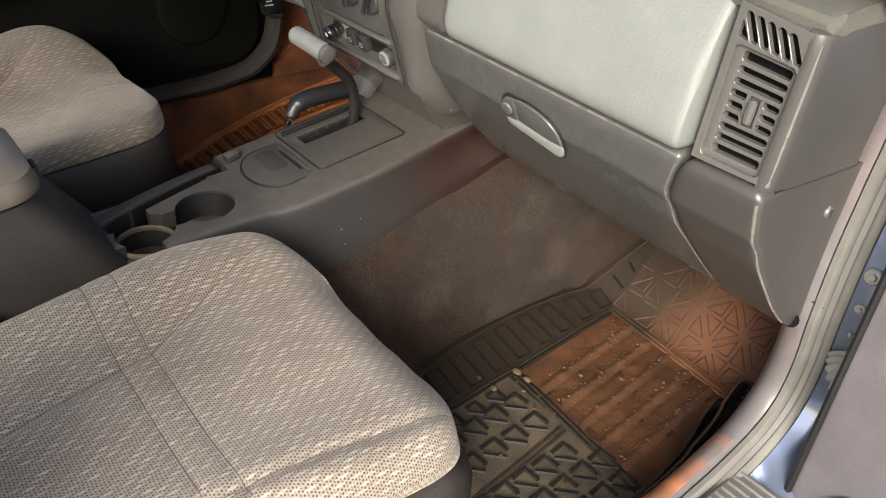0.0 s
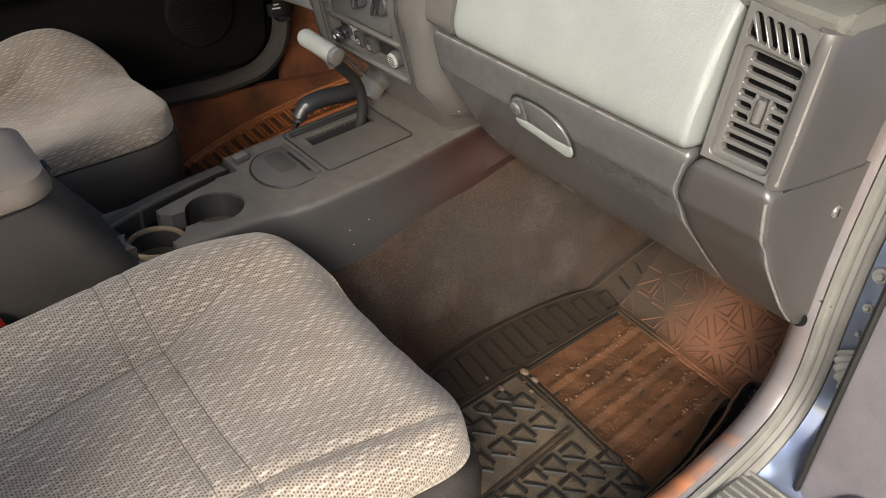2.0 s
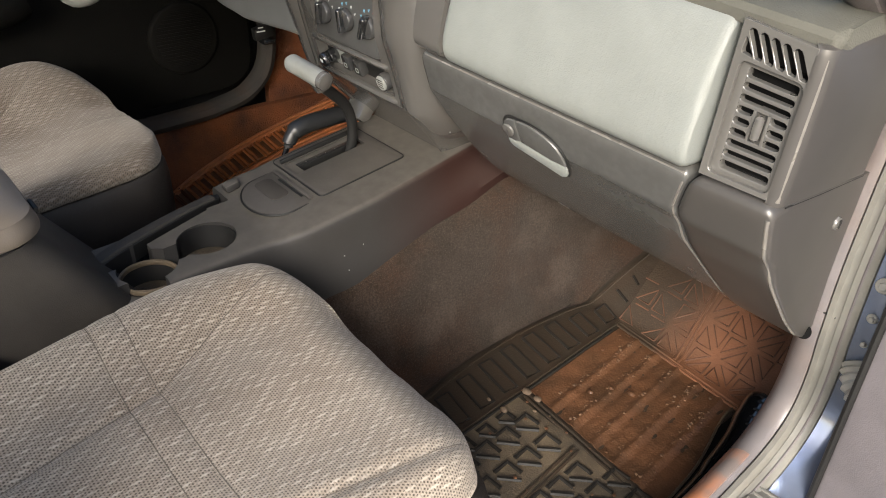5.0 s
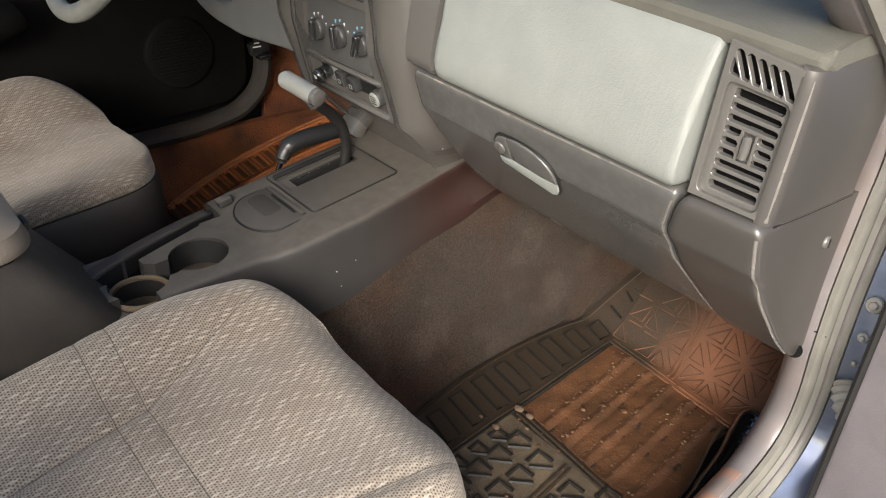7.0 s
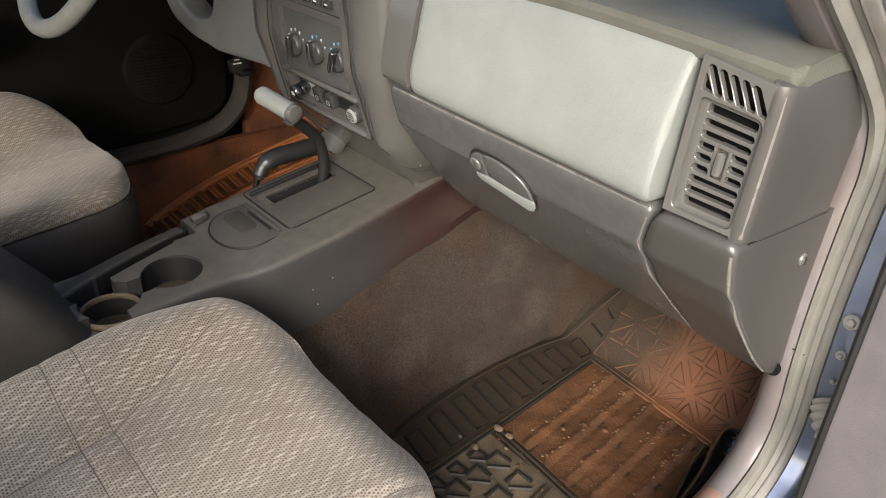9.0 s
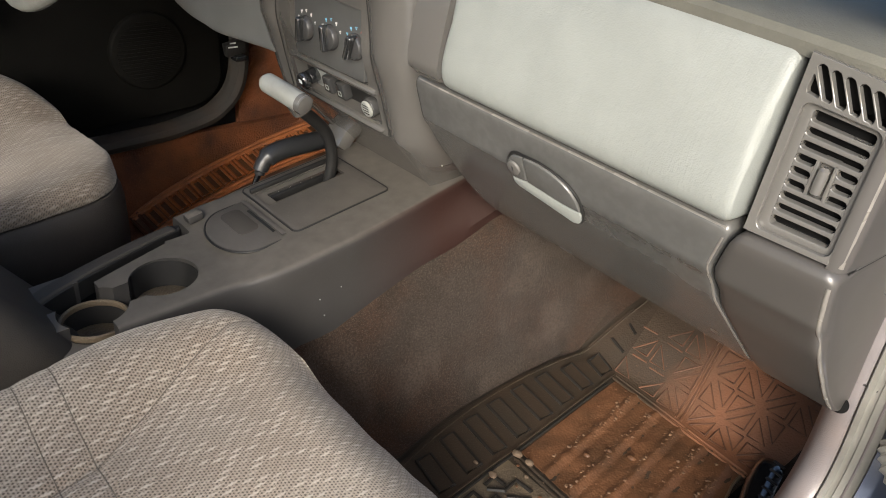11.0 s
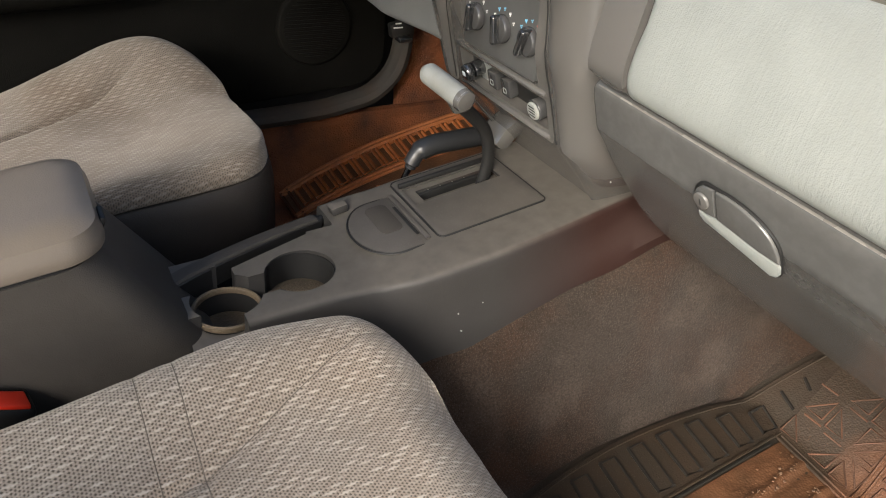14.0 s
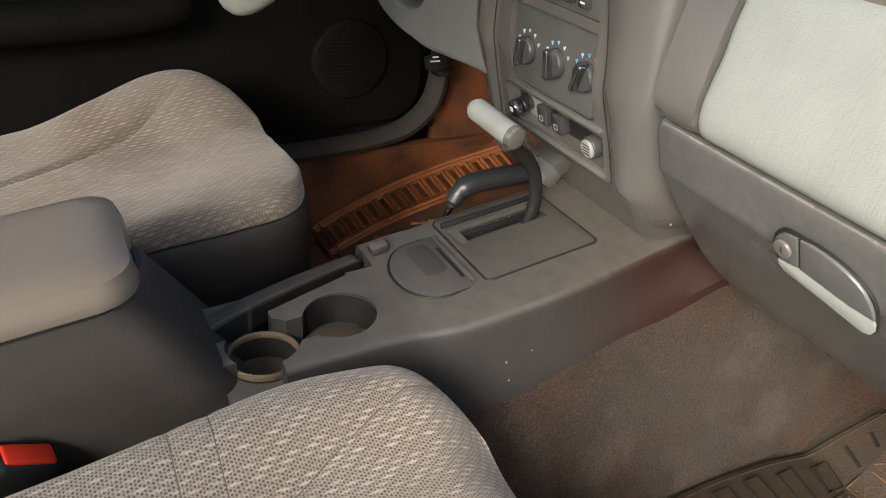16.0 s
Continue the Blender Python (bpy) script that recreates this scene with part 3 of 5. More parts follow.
part("end_block", end_block(), M_END_SHADED, dashboard, "smooth grey end of the dash, highlight painted along its rounded edge")
part("end_seam", tube([(0.7375, 0.012, 0.5305), (0.7375, 0.08, 0.524), (0.7375, 0.18, 0.5165)], 0.0009, 6), M_BLACK, dashboard)


def glint_strip(path, name_parent, r=0.0026):
    """A thin pale strip painting an edge's highlight, dying out at its ends."""
    n = len(path) - 1
    part("edge_glint", tube(path, [r * (0.93 + 0.07 * min(1.0, 4 * min(i, n - i) / n)) for i in range(n + 1)], 10), M_EDGE_GLINT, name_parent, "painted highlight on a worn edge")


def corner_path(points, back, x, inset, low, warp=Vector):
    """The line along the rounded end of a padded panel, down to the height low."""
    front = [Vector((p.x, p.y)) for p in smooth_path([(y, z, 0) for y, z in points], 5)]
    middle = sum(front + [Vector(p) for p in back], Vector((0, 0))) / (len(front) + len(back))
    path = [p + (middle - p).normalized() * inset for p in front]
    return [warp(Vector((x, p.x, p.y))) for p in path if low < p.y < 0.522]


glint_strip([slope(Vector((0.212 + 0.0265 * i, -0.0037, 0.5312))) for i in range(17)], glovebox, 0.0024)
glint_strip(corner_path(GLOVE, GLOVE_BACK, 0.6377, 0.00334, 0.32, slope), glovebox, 0.0014)
glint_strip(corner_path(LOWER, LOWER_BACK, 0.7329, 0.00507, 0.31, corner_bow), dashboard, 0.0025)
glint_strip([(end_x(0.538 + 0.0115 * i) - 0.0135 + 0.00764, -0.0046 + 0.0135 - 0.00764, 0.538 + 0.0115 * i) for i in range(13)], dashboard, 0.003)
screw = part("screw", cyl(0.0085, 0.007, 0.005, Matrix.Translation((0.739, 0.150, 0.468)) @ Matrix.Rotation(radians(90), 4, "Y")), M_VENT, dashboard, "grey trim screw")
part("screw_slot", box((0.001, 0.002, 0.01), pose(0.742, 0.150, 0.468), 0), M_BLACK, screw)
part("clip_hole", cyl(0.009, 0.009, 0.006, Matrix.Translation((0.735, 0.176, 0.305)) @ Matrix.Rotation(radians(60), 4, "X")), M_VOID, dashboard)

# top of the dash
TOP = [(0.6, 0.69), (0.35, 0.722), (0.12, 0.722), (0.045, 0.72), (0.018, 0.716), (0.007, 0.713), (0.003, 0.707), (0.004, 0.6958), (0.03, 0.694)]
part("dash_top", along_x([(y, z) for y, z in TOP] + [(0.35, 0.69), (0.6, 0.66)], -0.75, 0.7455, 0.012, 4, 40, lambda v: Vector((v.x, v.y, top_drop(v)))), M_TOP, dashboard, "olive-grey top of the dash")

# ---- side air vent ----
def leaning(u, v):
    """A place on the vent's face: u across, v up, both from 0 to 1."""
    z = 0.538 + (0.156 - 0.011 * u) * v
    x0 = 0.65 + 0.0105 * v
    return x0 + (end_x(z) - 0.007 - x0) * u - 0.65, z - 0.538


def leaning_slot(u0, v0, u1, v1, r=0.25, n=4):
    """A rounded opening on the vent's face."""
    pts = []
    ru = r * (v1 - v0) * 1.75
    rv = r * (v1 - v0)
    for cu, cv, a0 in ((u1 - ru, v1 - rv, 0), (u0 + ru, v1 - rv, 90), (u0 + ru, v0 + rv, 180), (u1 - ru, v0 + rv, 270)):
        for k in range(n + 1):
            a = radians(a0 + 90 * k / n)
            pts.append(leaning(cu + ru * math.cos(a), cv + rv * math.sin(a)))
    return pts


def slanted(i):
    """One of the slanting openings over the register."""
    u = 0.1 + 0.142 * i
    pts = [(u - 0.004, 0.945), (u + 0.01, 0.962), (u + 0.04, 0.97), (u + 0.082, 0.965), (u + 0.106, 0.95), (u + 0.238, 0.842), (u + 0.242, 0.822), (u + 0.226, 0.808), (u + 0.153, 0.811)]
    return [leaning(a, b - 0.02 * a) for a, b in pts]


RIM = 0.921
face = [leaning(0, 0), leaning(RIM, 0), leaning(RIM, 0.5), leaning(RIM, 1), leaning(0, 1), leaning(0, 0.5)]
vent = part("vent_panel", prism(face, 0.007, face_y(0.65, -0.0046, 0.538), 0.0004, 1,
            holes=[leaning_slot(0.095, 0.035, 0.905, 0.775, 0.07)] + [slanted(i) for i in range(5)] + [[leaning(0.075, 0.83), leaning(0.09, 0.812), leaning(0.21, 0.805), leaning(0.215, 0.82), leaning(0.1, 0.905), leaning(0.085, 0.905)]]), M_VENT, dashboard, "air vent panel with a slatted register")
# Black blocks close behind the slots paint the darkness of the duct.
part("vent_shade_block", box((0.078, 0.012, 0.118), pose(0.6905, 0.0185, 0.599), 0.002), M_VOID, vent)
part("defroster_shade_block", box((0.078, 0.012, 0.03), pose(0.6965, 0.011, 0.6735), 0.002), M_VOID, vent)


def register():
    """A recessed register: a rounded frame, slats between nine slots, a thumb tab in the middle."""
    fr = face_y(0.65, 0.0005, 0.538)
    part("register_frame", prism(leaning_slot(0.09, 0.03, 0.91, 0.78, 0.07), 0.012, fr, 0.0015, 2, holes=[leaning_slot(0.2, 0.075, 0.83, 0.74, 0.03)]), M_VENT, vent)
    pitch = (0.74 - 0.075) / 9

    def slat(v, u0, u1):
        """A bar whose ends flare, so that the slots between bars have rounded ends."""
        h, p = pitch * 0.19, pitch * 0.5
        ru, rv = (p - h) * 1.93, p - h
        top_edge = [(u0, v + p), (u0 + ru * 0.13, v + h + rv * 0.5), (u0 + ru * 0.5, v + h + rv * 0.13), (u0 + ru, v + h)]
        top_edge += [(u1 - ru, v + h), (u1 - ru * 0.5, v + h + rv * 0.13), (u1 - ru * 0.13, v + h + rv * 0.5), (u1, v + p)]
        low_edge = [(u, 2 * v - w) for u, w in reversed(top_edge)]
        return prism([leaning(u, w) for u, w in top_edge + low_edge], 0.008, fr, 0.0006, 1)

    for i in range(1, 9):
        v = 0.075 + pitch * i
        for u0, u1 in ((0.195, 0.404), (0.631, 0.835)) if i in (4, 5) else ((0.195, 0.835),):
            part("slat", slat(v, u0, u1), M_VENT, vent)
    for u in (0.425, 0.61):
        part("tab_guide", prism([leaning(u - 0.022, 0.29), leaning(u + 0.022, 0.29), leaning(u + 0.022, 0.525), leaning(u - 0.022, 0.525)], 0.009, fr, 0.001), M_VENT, vent)
    part("tab_well", prism([leaning(0.44, 0.28), leaning(0.6, 0.28), leaning(0.6, 0.53), leaning(0.44, 0.53)], 0.004, fr @ Matrix.Translation((0, 0, -0.006)), 0), M_VENT, vent)
    tab = [Vector((0.65 + leaning(0.517, v)[0], 0.0, 0.538 + leaning(0.517, v)[1])) for v in (0.325, 0.34, 0.41, 0.475, 0.49)]
    part("thumb_tab", tube(tab, [0.002, 0.0045, 0.005, 0.0045, 0.002], 12), M_STACK, vent, "worn thumb tab")


register()


# ---- glovebox latch ----
def latch():
    tilt = -24
    fr = face_y(0.425, glove_y(0.484) - 0.0015, 0.4865, tilt)
    def soft(points):
        return [(p.x, p.y) for p in smooth_path([(x, y, 0) for x, y in points], 4, True)]

    cup = part("latch_recess", prism(soft([(-0.0595, 0.004), (-0.0555, 0.018), (-0.045, 0.0262), (-0.03, 0.0268), (-0.008, 0.0268), (0.0185, 0.0205), (0.036, 0.0095), (0.0445, -0.003), (0.0468, -0.02), (0.0455, -0.033), (0.036, -0.0375), (-0.005, -0.0302), (-0.046, -0.0235), (-0.0565, -0.012)]), 0.003, fr @ Matrix.Translation((0, 0, 0.0012)), 0.0006), M_BLACK, glovebox)
    part("pull", prism([(-0.0285, 0.0248), (-0.017, 0.0264), (-0.006, 0.0256), (0.007, 0.0232), (0.0185, 0.0192), (0.028, 0.0142), (0.0355, 0.0078), (0.041, -0.0005), (0.044, -0.008), (0.0452, -0.0165), (0.022, -0.0163), (-0.0285, -0.0088)], 0.006, fr @ Matrix.Translation((0, 0, 0.0042)), 0.0018, 3), M_DASH, cup, "grey pull lever of the latch")
    part("lock_tab", prism([(-0.0572, 0.004), (-0.0558, 0.0115), (-0.052, 0.0178), (-0.0455, 0.0228), (-0.038, 0.0243), (-0.0312, 0.0248), (-0.0312, -0.009), (-0.042, -0.0108), (-0.05, -0.0108), (-0.0555, -0.0045)], 0.006, fr @ Matrix.Translation((0, 0, 0.0038)), 0.0016, 3), M_DASH, cup)
    part("scoop", prism([(-0.053, -0.0128), (-0.042, -0.0128), (-0.031, -0.0108), (0.022, -0.0182), (0.0445, -0.0182), (0.0462, -0.021), (0.0462, -0.029), (0.0432, -0.0338), (0.036, -0.0362), (-0.005, -0.0289), (-0.0455, -0.0222), (-0.0515, -0.018)], 0.004, fr @ Matrix.Translation((0, 0, 0.0026)) @ Matrix.Rotation(radians(-4), 4, "X"), 0.0012, 2), M_PAD, cup, "finger scoop under the pull, painted pale as if lit")
    lock = part("lock_barrel", cyl(0.0098, 0.0092, 0.003, fr @ Matrix.Translation((-0.0445, 0.007, 0.0064)), 28, 0.0008), M_VENT, cup, "worn grey lock barrel")
    part("key_slot", box((0.0016, 0.007, 0.001), fr @ Matrix.Translation((-0.0445, 0.007, 0.0078)), 0), M_BLACK, lock)


latch()

# ---- centre stack ----
stack = thing("centre_stack", "brown-grey centre stack with heater dials and switches", "dash console", at=(0, 0.05, 0.35))


def stack_y(z):
    """Set-back of the stack's leaning face; under its lower edge it turns in towards the console."""
    if z > 0.545:
        return -0.012 + (0.545 - z) * 0.05
    if z > 0.43:
        return -0.012 + (0.545 - z) * 0.30
    return 0.0225 + (0.43 - z) * 0.95


def stack_shell():
    """Sections level by level: a flat face, rounded shoulders sweeping out and back to the dash."""
    secs = []
    for z in (0.325, 0.34, 0.36, 0.38, 0.40, 0.42, 0.428, 0.432, 0.44, 0.46, 0.49, 0.52, 0.545, 0.56, 0.6, 0.64, 0.68):
        y = stack_y(z)
        w = lerp([(0.325, 0.105), (0.42, 0.122), (0.46, 0.12), (0.56, 0.113), (0.68, 0.098)], z)
        o = lerp([(0.325, 0.112), (0.35, 0.128), (0.38, 0.16), (0.42, 0.176), (0.46, 0.184), (0.56, 0.198), (0.68, 0.196)], z)
        b = 0.10
        d = o - w
        right = [(w - 0.006, y), (w, y + 0.001), (w + 0.1 * d, y - 0.0015), (w + 0.25 * d, y - 0.004), (w + 0.42 * d, y - 0.0045), (w + 0.58 * d, y - 0.002), (w + 0.72 * d, y + 0.004), (w + 0.84 * d, y + 0.014), (w + 0.93 * d, y + 0.028), (w + 0.98 * d, y + 0.048), (o, y + 0.08), (o, y + b + 0.02)]
        left = [(-x, yy) for x, yy in reversed(right)]
        secs.append([Vector((x + 0.004, yy, z)) for x, yy in left + right])
    return loft(secs)


shell_part = part("bezel", stack_shell(), M_STACK, stack, "curved plastic surround of the stack")
for sgn in (1, -1):
    part("groove", tube([(0.004 + sgn * (lerp([(0.325, 0.105), (0.42, 0.122), (0.46, 0.12), (0.56, 0.113), (0.68, 0.098)], z) + 0.004), stack_y(z) - 0.0009, z) for z in [0.434 + 0.0145 * k for k in range(17)]], 0.0009, 6), M_BLACK, shell_part)


def stack_panel(x0, x1, z0, z1, proud, mat, name, label, r=0.004):
    zc = (z0 + z1) / 2
    tilt = math.degrees(math.atan(0.30)) if zc < 0.545 else 3
    m = face_y((x0 + x1) / 2, stack_y(zc) - proud, zc, -tilt)
    return part(name, prism(rounded(x1 - x0, z1 - z0, r), 0.012, m, 0.001), mat, stack, label), m


def recess(x0, x1, z0, z1, deep):
    zc = (z0 + z1) / 2
    tilt = math.degrees(math.atan(0.30)) if zc < 0.545 else 3
    return box((x1 - x0, z1 - z0, 2 * deep), face_y((x0 + x1) / 2, stack_y(zc), zc, -tilt), 0.002)


cut(shell_part, recess(-0.0742, 0.1005, 0.5005, 0.602, 0.014), recess(-0.096, 0.114, 0.446, 0.488, 0.022), recess(-0.073, 0.099, 0.614, 0.676, 0.004))
heater, hm = stack_panel(-0.0705, 0.0985, 0.5045, 0.6005, -0.0055, M_PANEL, "heater_panel", "dark heater panel with three dials")
tray, tm = stack_panel(-0.0955, 0.1135, 0.4465, 0.4875, -0.0185, M_BLACK, "switch_panel", "black recessed strip of sockets and switches")
radio, rm = stack_panel(-0.0725, 0.0985, 0.6145, 0.6755, -0.002, M_PANEL, "radio", "dark car radio with a row of buttons")


def dials():
    for i, (x, turn) in enumerate(((-0.036, -8), (0.026, 6), (0.085, -22))):
        base = hm @ Matrix.Translation((x - 0.016, -0.006 + 0.002 * i, 0.0))
        knob = part("dial", cyl(0.0185, 0.017, 0.010, base @ Matrix.Translation((0, 0, 0.005)), 32, 0.003), M_KNOB, heater, "black heater dial")
        part("grip", prism(rounded(0.0085, 0.036, 0.004), 0.016, base @ Matrix.Rotation(radians(turn), 4, "Z") @ Matrix.Translation((0, 0, 0.019)), 0.0025, 3), M_GLOSS, knob, "raised finger grip")
        for k in range(5):
            a = radians(150 - 30 * k)
            mat = M_WHITE if i == 0 else (M_BLUE_PRINT if (i == 1 and k in (1, 2)) or (i == 2 and k < 3) else (M_RED_PRINT if i == 2 else M_WHITE))
            for dx, dy in ((-0.0014, 0.0), (0.0012, 0.0008), (0.0, -0.0018)):
                part("mark", box((0.0014, 0.0016 + 0.001 * (k % 2), 0.0004), base @ Matrix.Translation((0.0245 * math.cos(a) + dx, 0.0245 * math.sin(a) + dy, 0.0004)), 0), mat, heater)
    for k in range(5):
        part("button", box((0.019, 0.012, 0.006), rm @ Matrix.Translation((-0.058 + 0.029 * k, -0.016, 0.003)), 0.002), M_KNOB, radio, "small radio button")
        part("mark", box((0.008, 0.002, 0.0005), rm @ Matrix.Translation((-0.058 + 0.029 * k, -0.016, 0.0065)), 0), M_WHITE, radio)
    part("display", prism(rounded(0.12, 0.022, 0.003), 0.002, rm @ Matrix.Translation((0, 0.012, 0.001)), 0.0005), M_GLOSS, radio)
    part("backing", box((0.05, 0.034, 0.004), tm @ Matrix.Translation((-0.052, 0.0, 0.002)), 0.001), M_GRIP, tray)
    lighter = part("lighter", cyl(0.0115, 0.0115, 0.018, tm @ Matrix.Translation((-0.074, 0.002, 0.01))), M_GLOSS, tray, "black lighter")
    part("lighter_knob", cyl(0.0125, 0.011, 0.012, tm @ Matrix.Translation((-0.074, 0.002, 0.027)), 24, 0.003), M_GLOSS, lighter)
    part("mark", box((0.007, 0.006, 0.0005), tm @ Matrix.Translation((-0.074, 0.002, 0.0333)), 0), M_WHITE, lighter)
    for x in (-0.018, 0.015):
        sw = part("switch", box((0.022, 0.026, 0.016), tm @ Matrix.Translation((x - 0.014, 0.0, 0.006)), 0.003), M_KNOB, tray, "black rocker switch")
        part("mark", prism(rounded(0.008, 0.008, 0.001), 0.0006, tm @ Matrix.Translation((x - 0.014, -0.003, 0.0146)), holes=(rounded(0.006, 0.006, 0.0005),)), M_GRIP, sw)
    socket = part("power_socket", cyl(0.0155, 0.0145, 0.02, tm @ Matrix.Translation((0.074, -0.001, 0.007))), M_KNOB, tray, "power socket with a pale printed cap")
    part("cap", cyl(0.0125, 0.0115, 0.004, tm @ Matrix.Translation((0.074, -0.001, 0.0185))), M_GRIP, socket)
    for k in range(4):
        part("mark", box((0.013, 0.0014, 0.0005), tm @ Matrix.Translation((0.074 + 0.001 * (k % 2), 0.0055 - 0.004 * k, 0.0208)), 0), M_KNOB, socket)


def trim_bar(z, wide, x):
    """A rounded bar standing proud between the recesses."""
    tilt = math.degrees(math.atan(0.30))
    m = face_y(x, stack_y(z), z, -tilt)
    part("trim_bar", tube([m @ Vector((a, 0, 0.0005)) for a in (-wide / 2, -wide / 2 + 0.004, wide / 2 - 0.004, wide / 2)], [0.003, 0.0052, 0.0052, 0.003], 12, flat=0.8), M_STACK, stack, "worn bright bar across the stack")


dials()
trim_bar(0.4955, 0.214, 0.009)
trim_bar(0.4385, 0.214, 0.009)

# the driver's side of the dash
driver_dash = thing("driver_dash", "dark grey knee panel and column shroud on the driver's side", "dashboard", at=(-0.4, 0.1, 0.3))
KNEE = [(-0.62, 0.7), (-0.615, 0.6), (-0.595, 0.55), (-0.57, 0.52), (-0.53, 0.489), (-0.455, 0.471), (-0.382, 0.466), (-0.34, 0.464), (-0.26, 0.471), (-0.186, 0.478), (-0.14, 0.48), (-0.14, 0.7)]
KNEE_GAP = [(-0.506, 0.537), (-0.478, 0.52), (-0.437, 0.511), (-0.402, 0.513), (-0.37, 0.524), (-0.35, 0.548), (-0.342, 0.58), (-0.36, 0.62), (-0.42, 0.635), (-0.48, 0.62), (-0.508, 0.58)]
gap_ring = [(p.x, p.y) for p in smooth_path([(x, z, 0) for x, z in KNEE_GAP], 4, True)]
knee_edge = [(p.x, p.y) for p in smooth_path([(x, z, 0) for x, z in KNEE[1:-1]], 4)]
part("knee_panel", prism(KNEE[:1] + knee_edge + KNEE[-1:], 0.06, face_y(0, 0, 0), 0.009, 4, holes=(gap_ring,)), M_KNEE, driver_dash, "pale grey knee panel with an opening for the column")
# Added black plate that paints the dark inside the column opening.
part("gap_shade_plate", box((0.24, 0.01, 0.2), pose(-0.42, 0.072, 0.57), 0.002), M_VOID, driver_dash)
part("column_shroud", tube(smooth_path([(-0.39, 0.06, 0.625), (-0.392, -0.05, 0.648), (-0.4, -0.17, 0.69)], 5), [0.052] * 6 + [0.048] * 5, 20), M_KNEE, driver_dash, "pale grey steering column shroud")
wheel = thing("steering_wheel", "worn pale grey steering wheel over the driver's seat", "steering wheel", at=(-0.4, -0.2, 0.69))
WHEEL = Matrix.Translation((-0.4, -0.2, 0.696)) @ Matrix.Rotation(radians(62), 4, "X")
rim_pts = [WHEEL @ Vector((0.185 * math.cos(a), 0.185 * math.sin(a), 0)) for a in (2 * math.pi * k / 48 for k in range(49))]
part("rim", tube(rim_pts, 0.0155, 12, False), M_GRIP, wheel, "round rim")
part("hub", cyl(0.075, 0.06, 0.05, WHEEL, 32, 0.015), M_BOX, wheel)
for a in (20, 160):
    part("spoke", tube([WHEEL @ Vector((0.06 * math.cos(radians(a)), 0.06 * math.sin(radians(a)), 0)), WHEEL @ Vector((0.18 * math.cos(radians(a)), 0.18 * math.sin(radians(a)), 0))], 0.016, 10, flat=0.6), M_BOX, wheel)

# ---- centre console ----
console = thing("centre_console", "dusty dark grey plastic console between the seats", "console", at=(0, -0.1, 0.2))


def console_top(y):
    return straight([(-0.44, 0.255), (-0.32, 0.264), (-0.2, 0.272), (-0.165, 0.283), (-0.1, 0.297), (0.06, 0.322), (0.14, 0.335), (0.2, 0.343), (0.45, 0.352)], y)


def console_half(y):
    return flow([(-0.44, 0.109), (-0.29, 0.113), (-0.226, 0.115), (-0.2, 0.121), (-0.164, 0.136), (-0.122, 0.144), (-0.046, 0.148), (0.09, 0.142), (0.2, 0.134), (0.45, 0.12)], y)


def console_foot(y):
    x, z = straight(FOOT, y)
    return max(x + 0.004, console_half(y) + 0.008), z


def console_body():
    secs = []
    for i in range(61):
        y = -0.43 + 0.86 * i / 60
        t, h, (f, fz) = console_top(y), console_half(y), console_foot(y)
        r = 0.014
        right = [(f, fz - 0.03), (f, fz), (f * 0.62 + (h + 0.0035) * 0.38, fz * 0.66 + (t - 0.016) * 0.34), (f * 0.22 + (h + 0.0035) * 0.78, fz * 0.32 + (t - 0.016) * 0.68), (h + 0.0035, t - 0.016), (h + 0.0025, t - 0.008), (h + 0.0005, t - 0.0032), (h - 0.0025, t - 0.0008), (h - 0.007, t)]
        g = straight([(-0.2, 0.1), (-0.13, 0.088)], y)
        left = [(-x * g / h, z) for x, z in reversed(right)]
        secs.append([Vector((x, y, z)) for x, z in right + [(h * 0.5, t), (0, t), (-g * 0.5, t)] + left])
    return secs


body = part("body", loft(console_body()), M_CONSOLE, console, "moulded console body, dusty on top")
cut(body,
    cyl(0.0445, 0.0445, 0.12, pose(0.041, -0.281, 0.28), 40, 0),
    cyl(0.043, 0.043, 0.2, pose(0.052, -0.377, 0.298), 40, 0),
    box((0.042, 0.06, 0.1), pose(0.047, -0.327, 0.275), 0.003),
    box((0.046, 0.075, 0.1), pose(0.008, -0.394, 0.265), 0.003),
    box((0.06, 0.13, 0.12), pose(-0.046, -0.314, 0.262, 0, 0, 16.5), 0.003),
    box((0.09, 0.26, 0.12), pose(-0.085, -0.335, 0.262), 0.004),
    box((0.09, 0.1, 0.1), pose(0.12, -0.418, 0.285), 0.004),
    box((0.03, 0.135, 0.06), pose(-0.026, -0.015, 0.325, 9, 0, 0), 0.002))
part("well_floor", cyl(0.0435, 0.0435, 0.004, pose(0.041, -0.281, 0.224), 36), M_SILT, console, "muddy cup well floor")
part("well_floor", cyl(0.042, 0.042, 0.004, pose(0.052, -0.377, 0.206), 36), M_SILT, console, "muddy cup well floor")
# Black rings inside the wells, put in for their deep shade.
for x, y, r, z0, z1, a0, a1 in ((0.041, -0.281, 0.0441, 0.222, 0.264, -52, 232), (0.052, -0.377, 0.0426, 0.204, 0.235, 0, 360)):
    bm = bmesh.new()
    rings = [[bm.verts.new((x + (r - q) * math.cos(a), y + (r - q) * math.sin(a), z)) for a in (radians(a0 + (a1 - a0) * k / 40) for k in range(41))] for z, q in ((z0, 0.004), (z1, 0.0012), (z1, 0.0002), (z0, 0.003))]
    for ra, rb in zip(rings, rings[1:]):
        for k in range(40):
            bm.faces.new((ra[k], ra[k + 1], rb[k + 1], rb[k]))
    part("well_shade_wall", bm, M_BLACK, console, "cup well wall blackened for the shade inside")
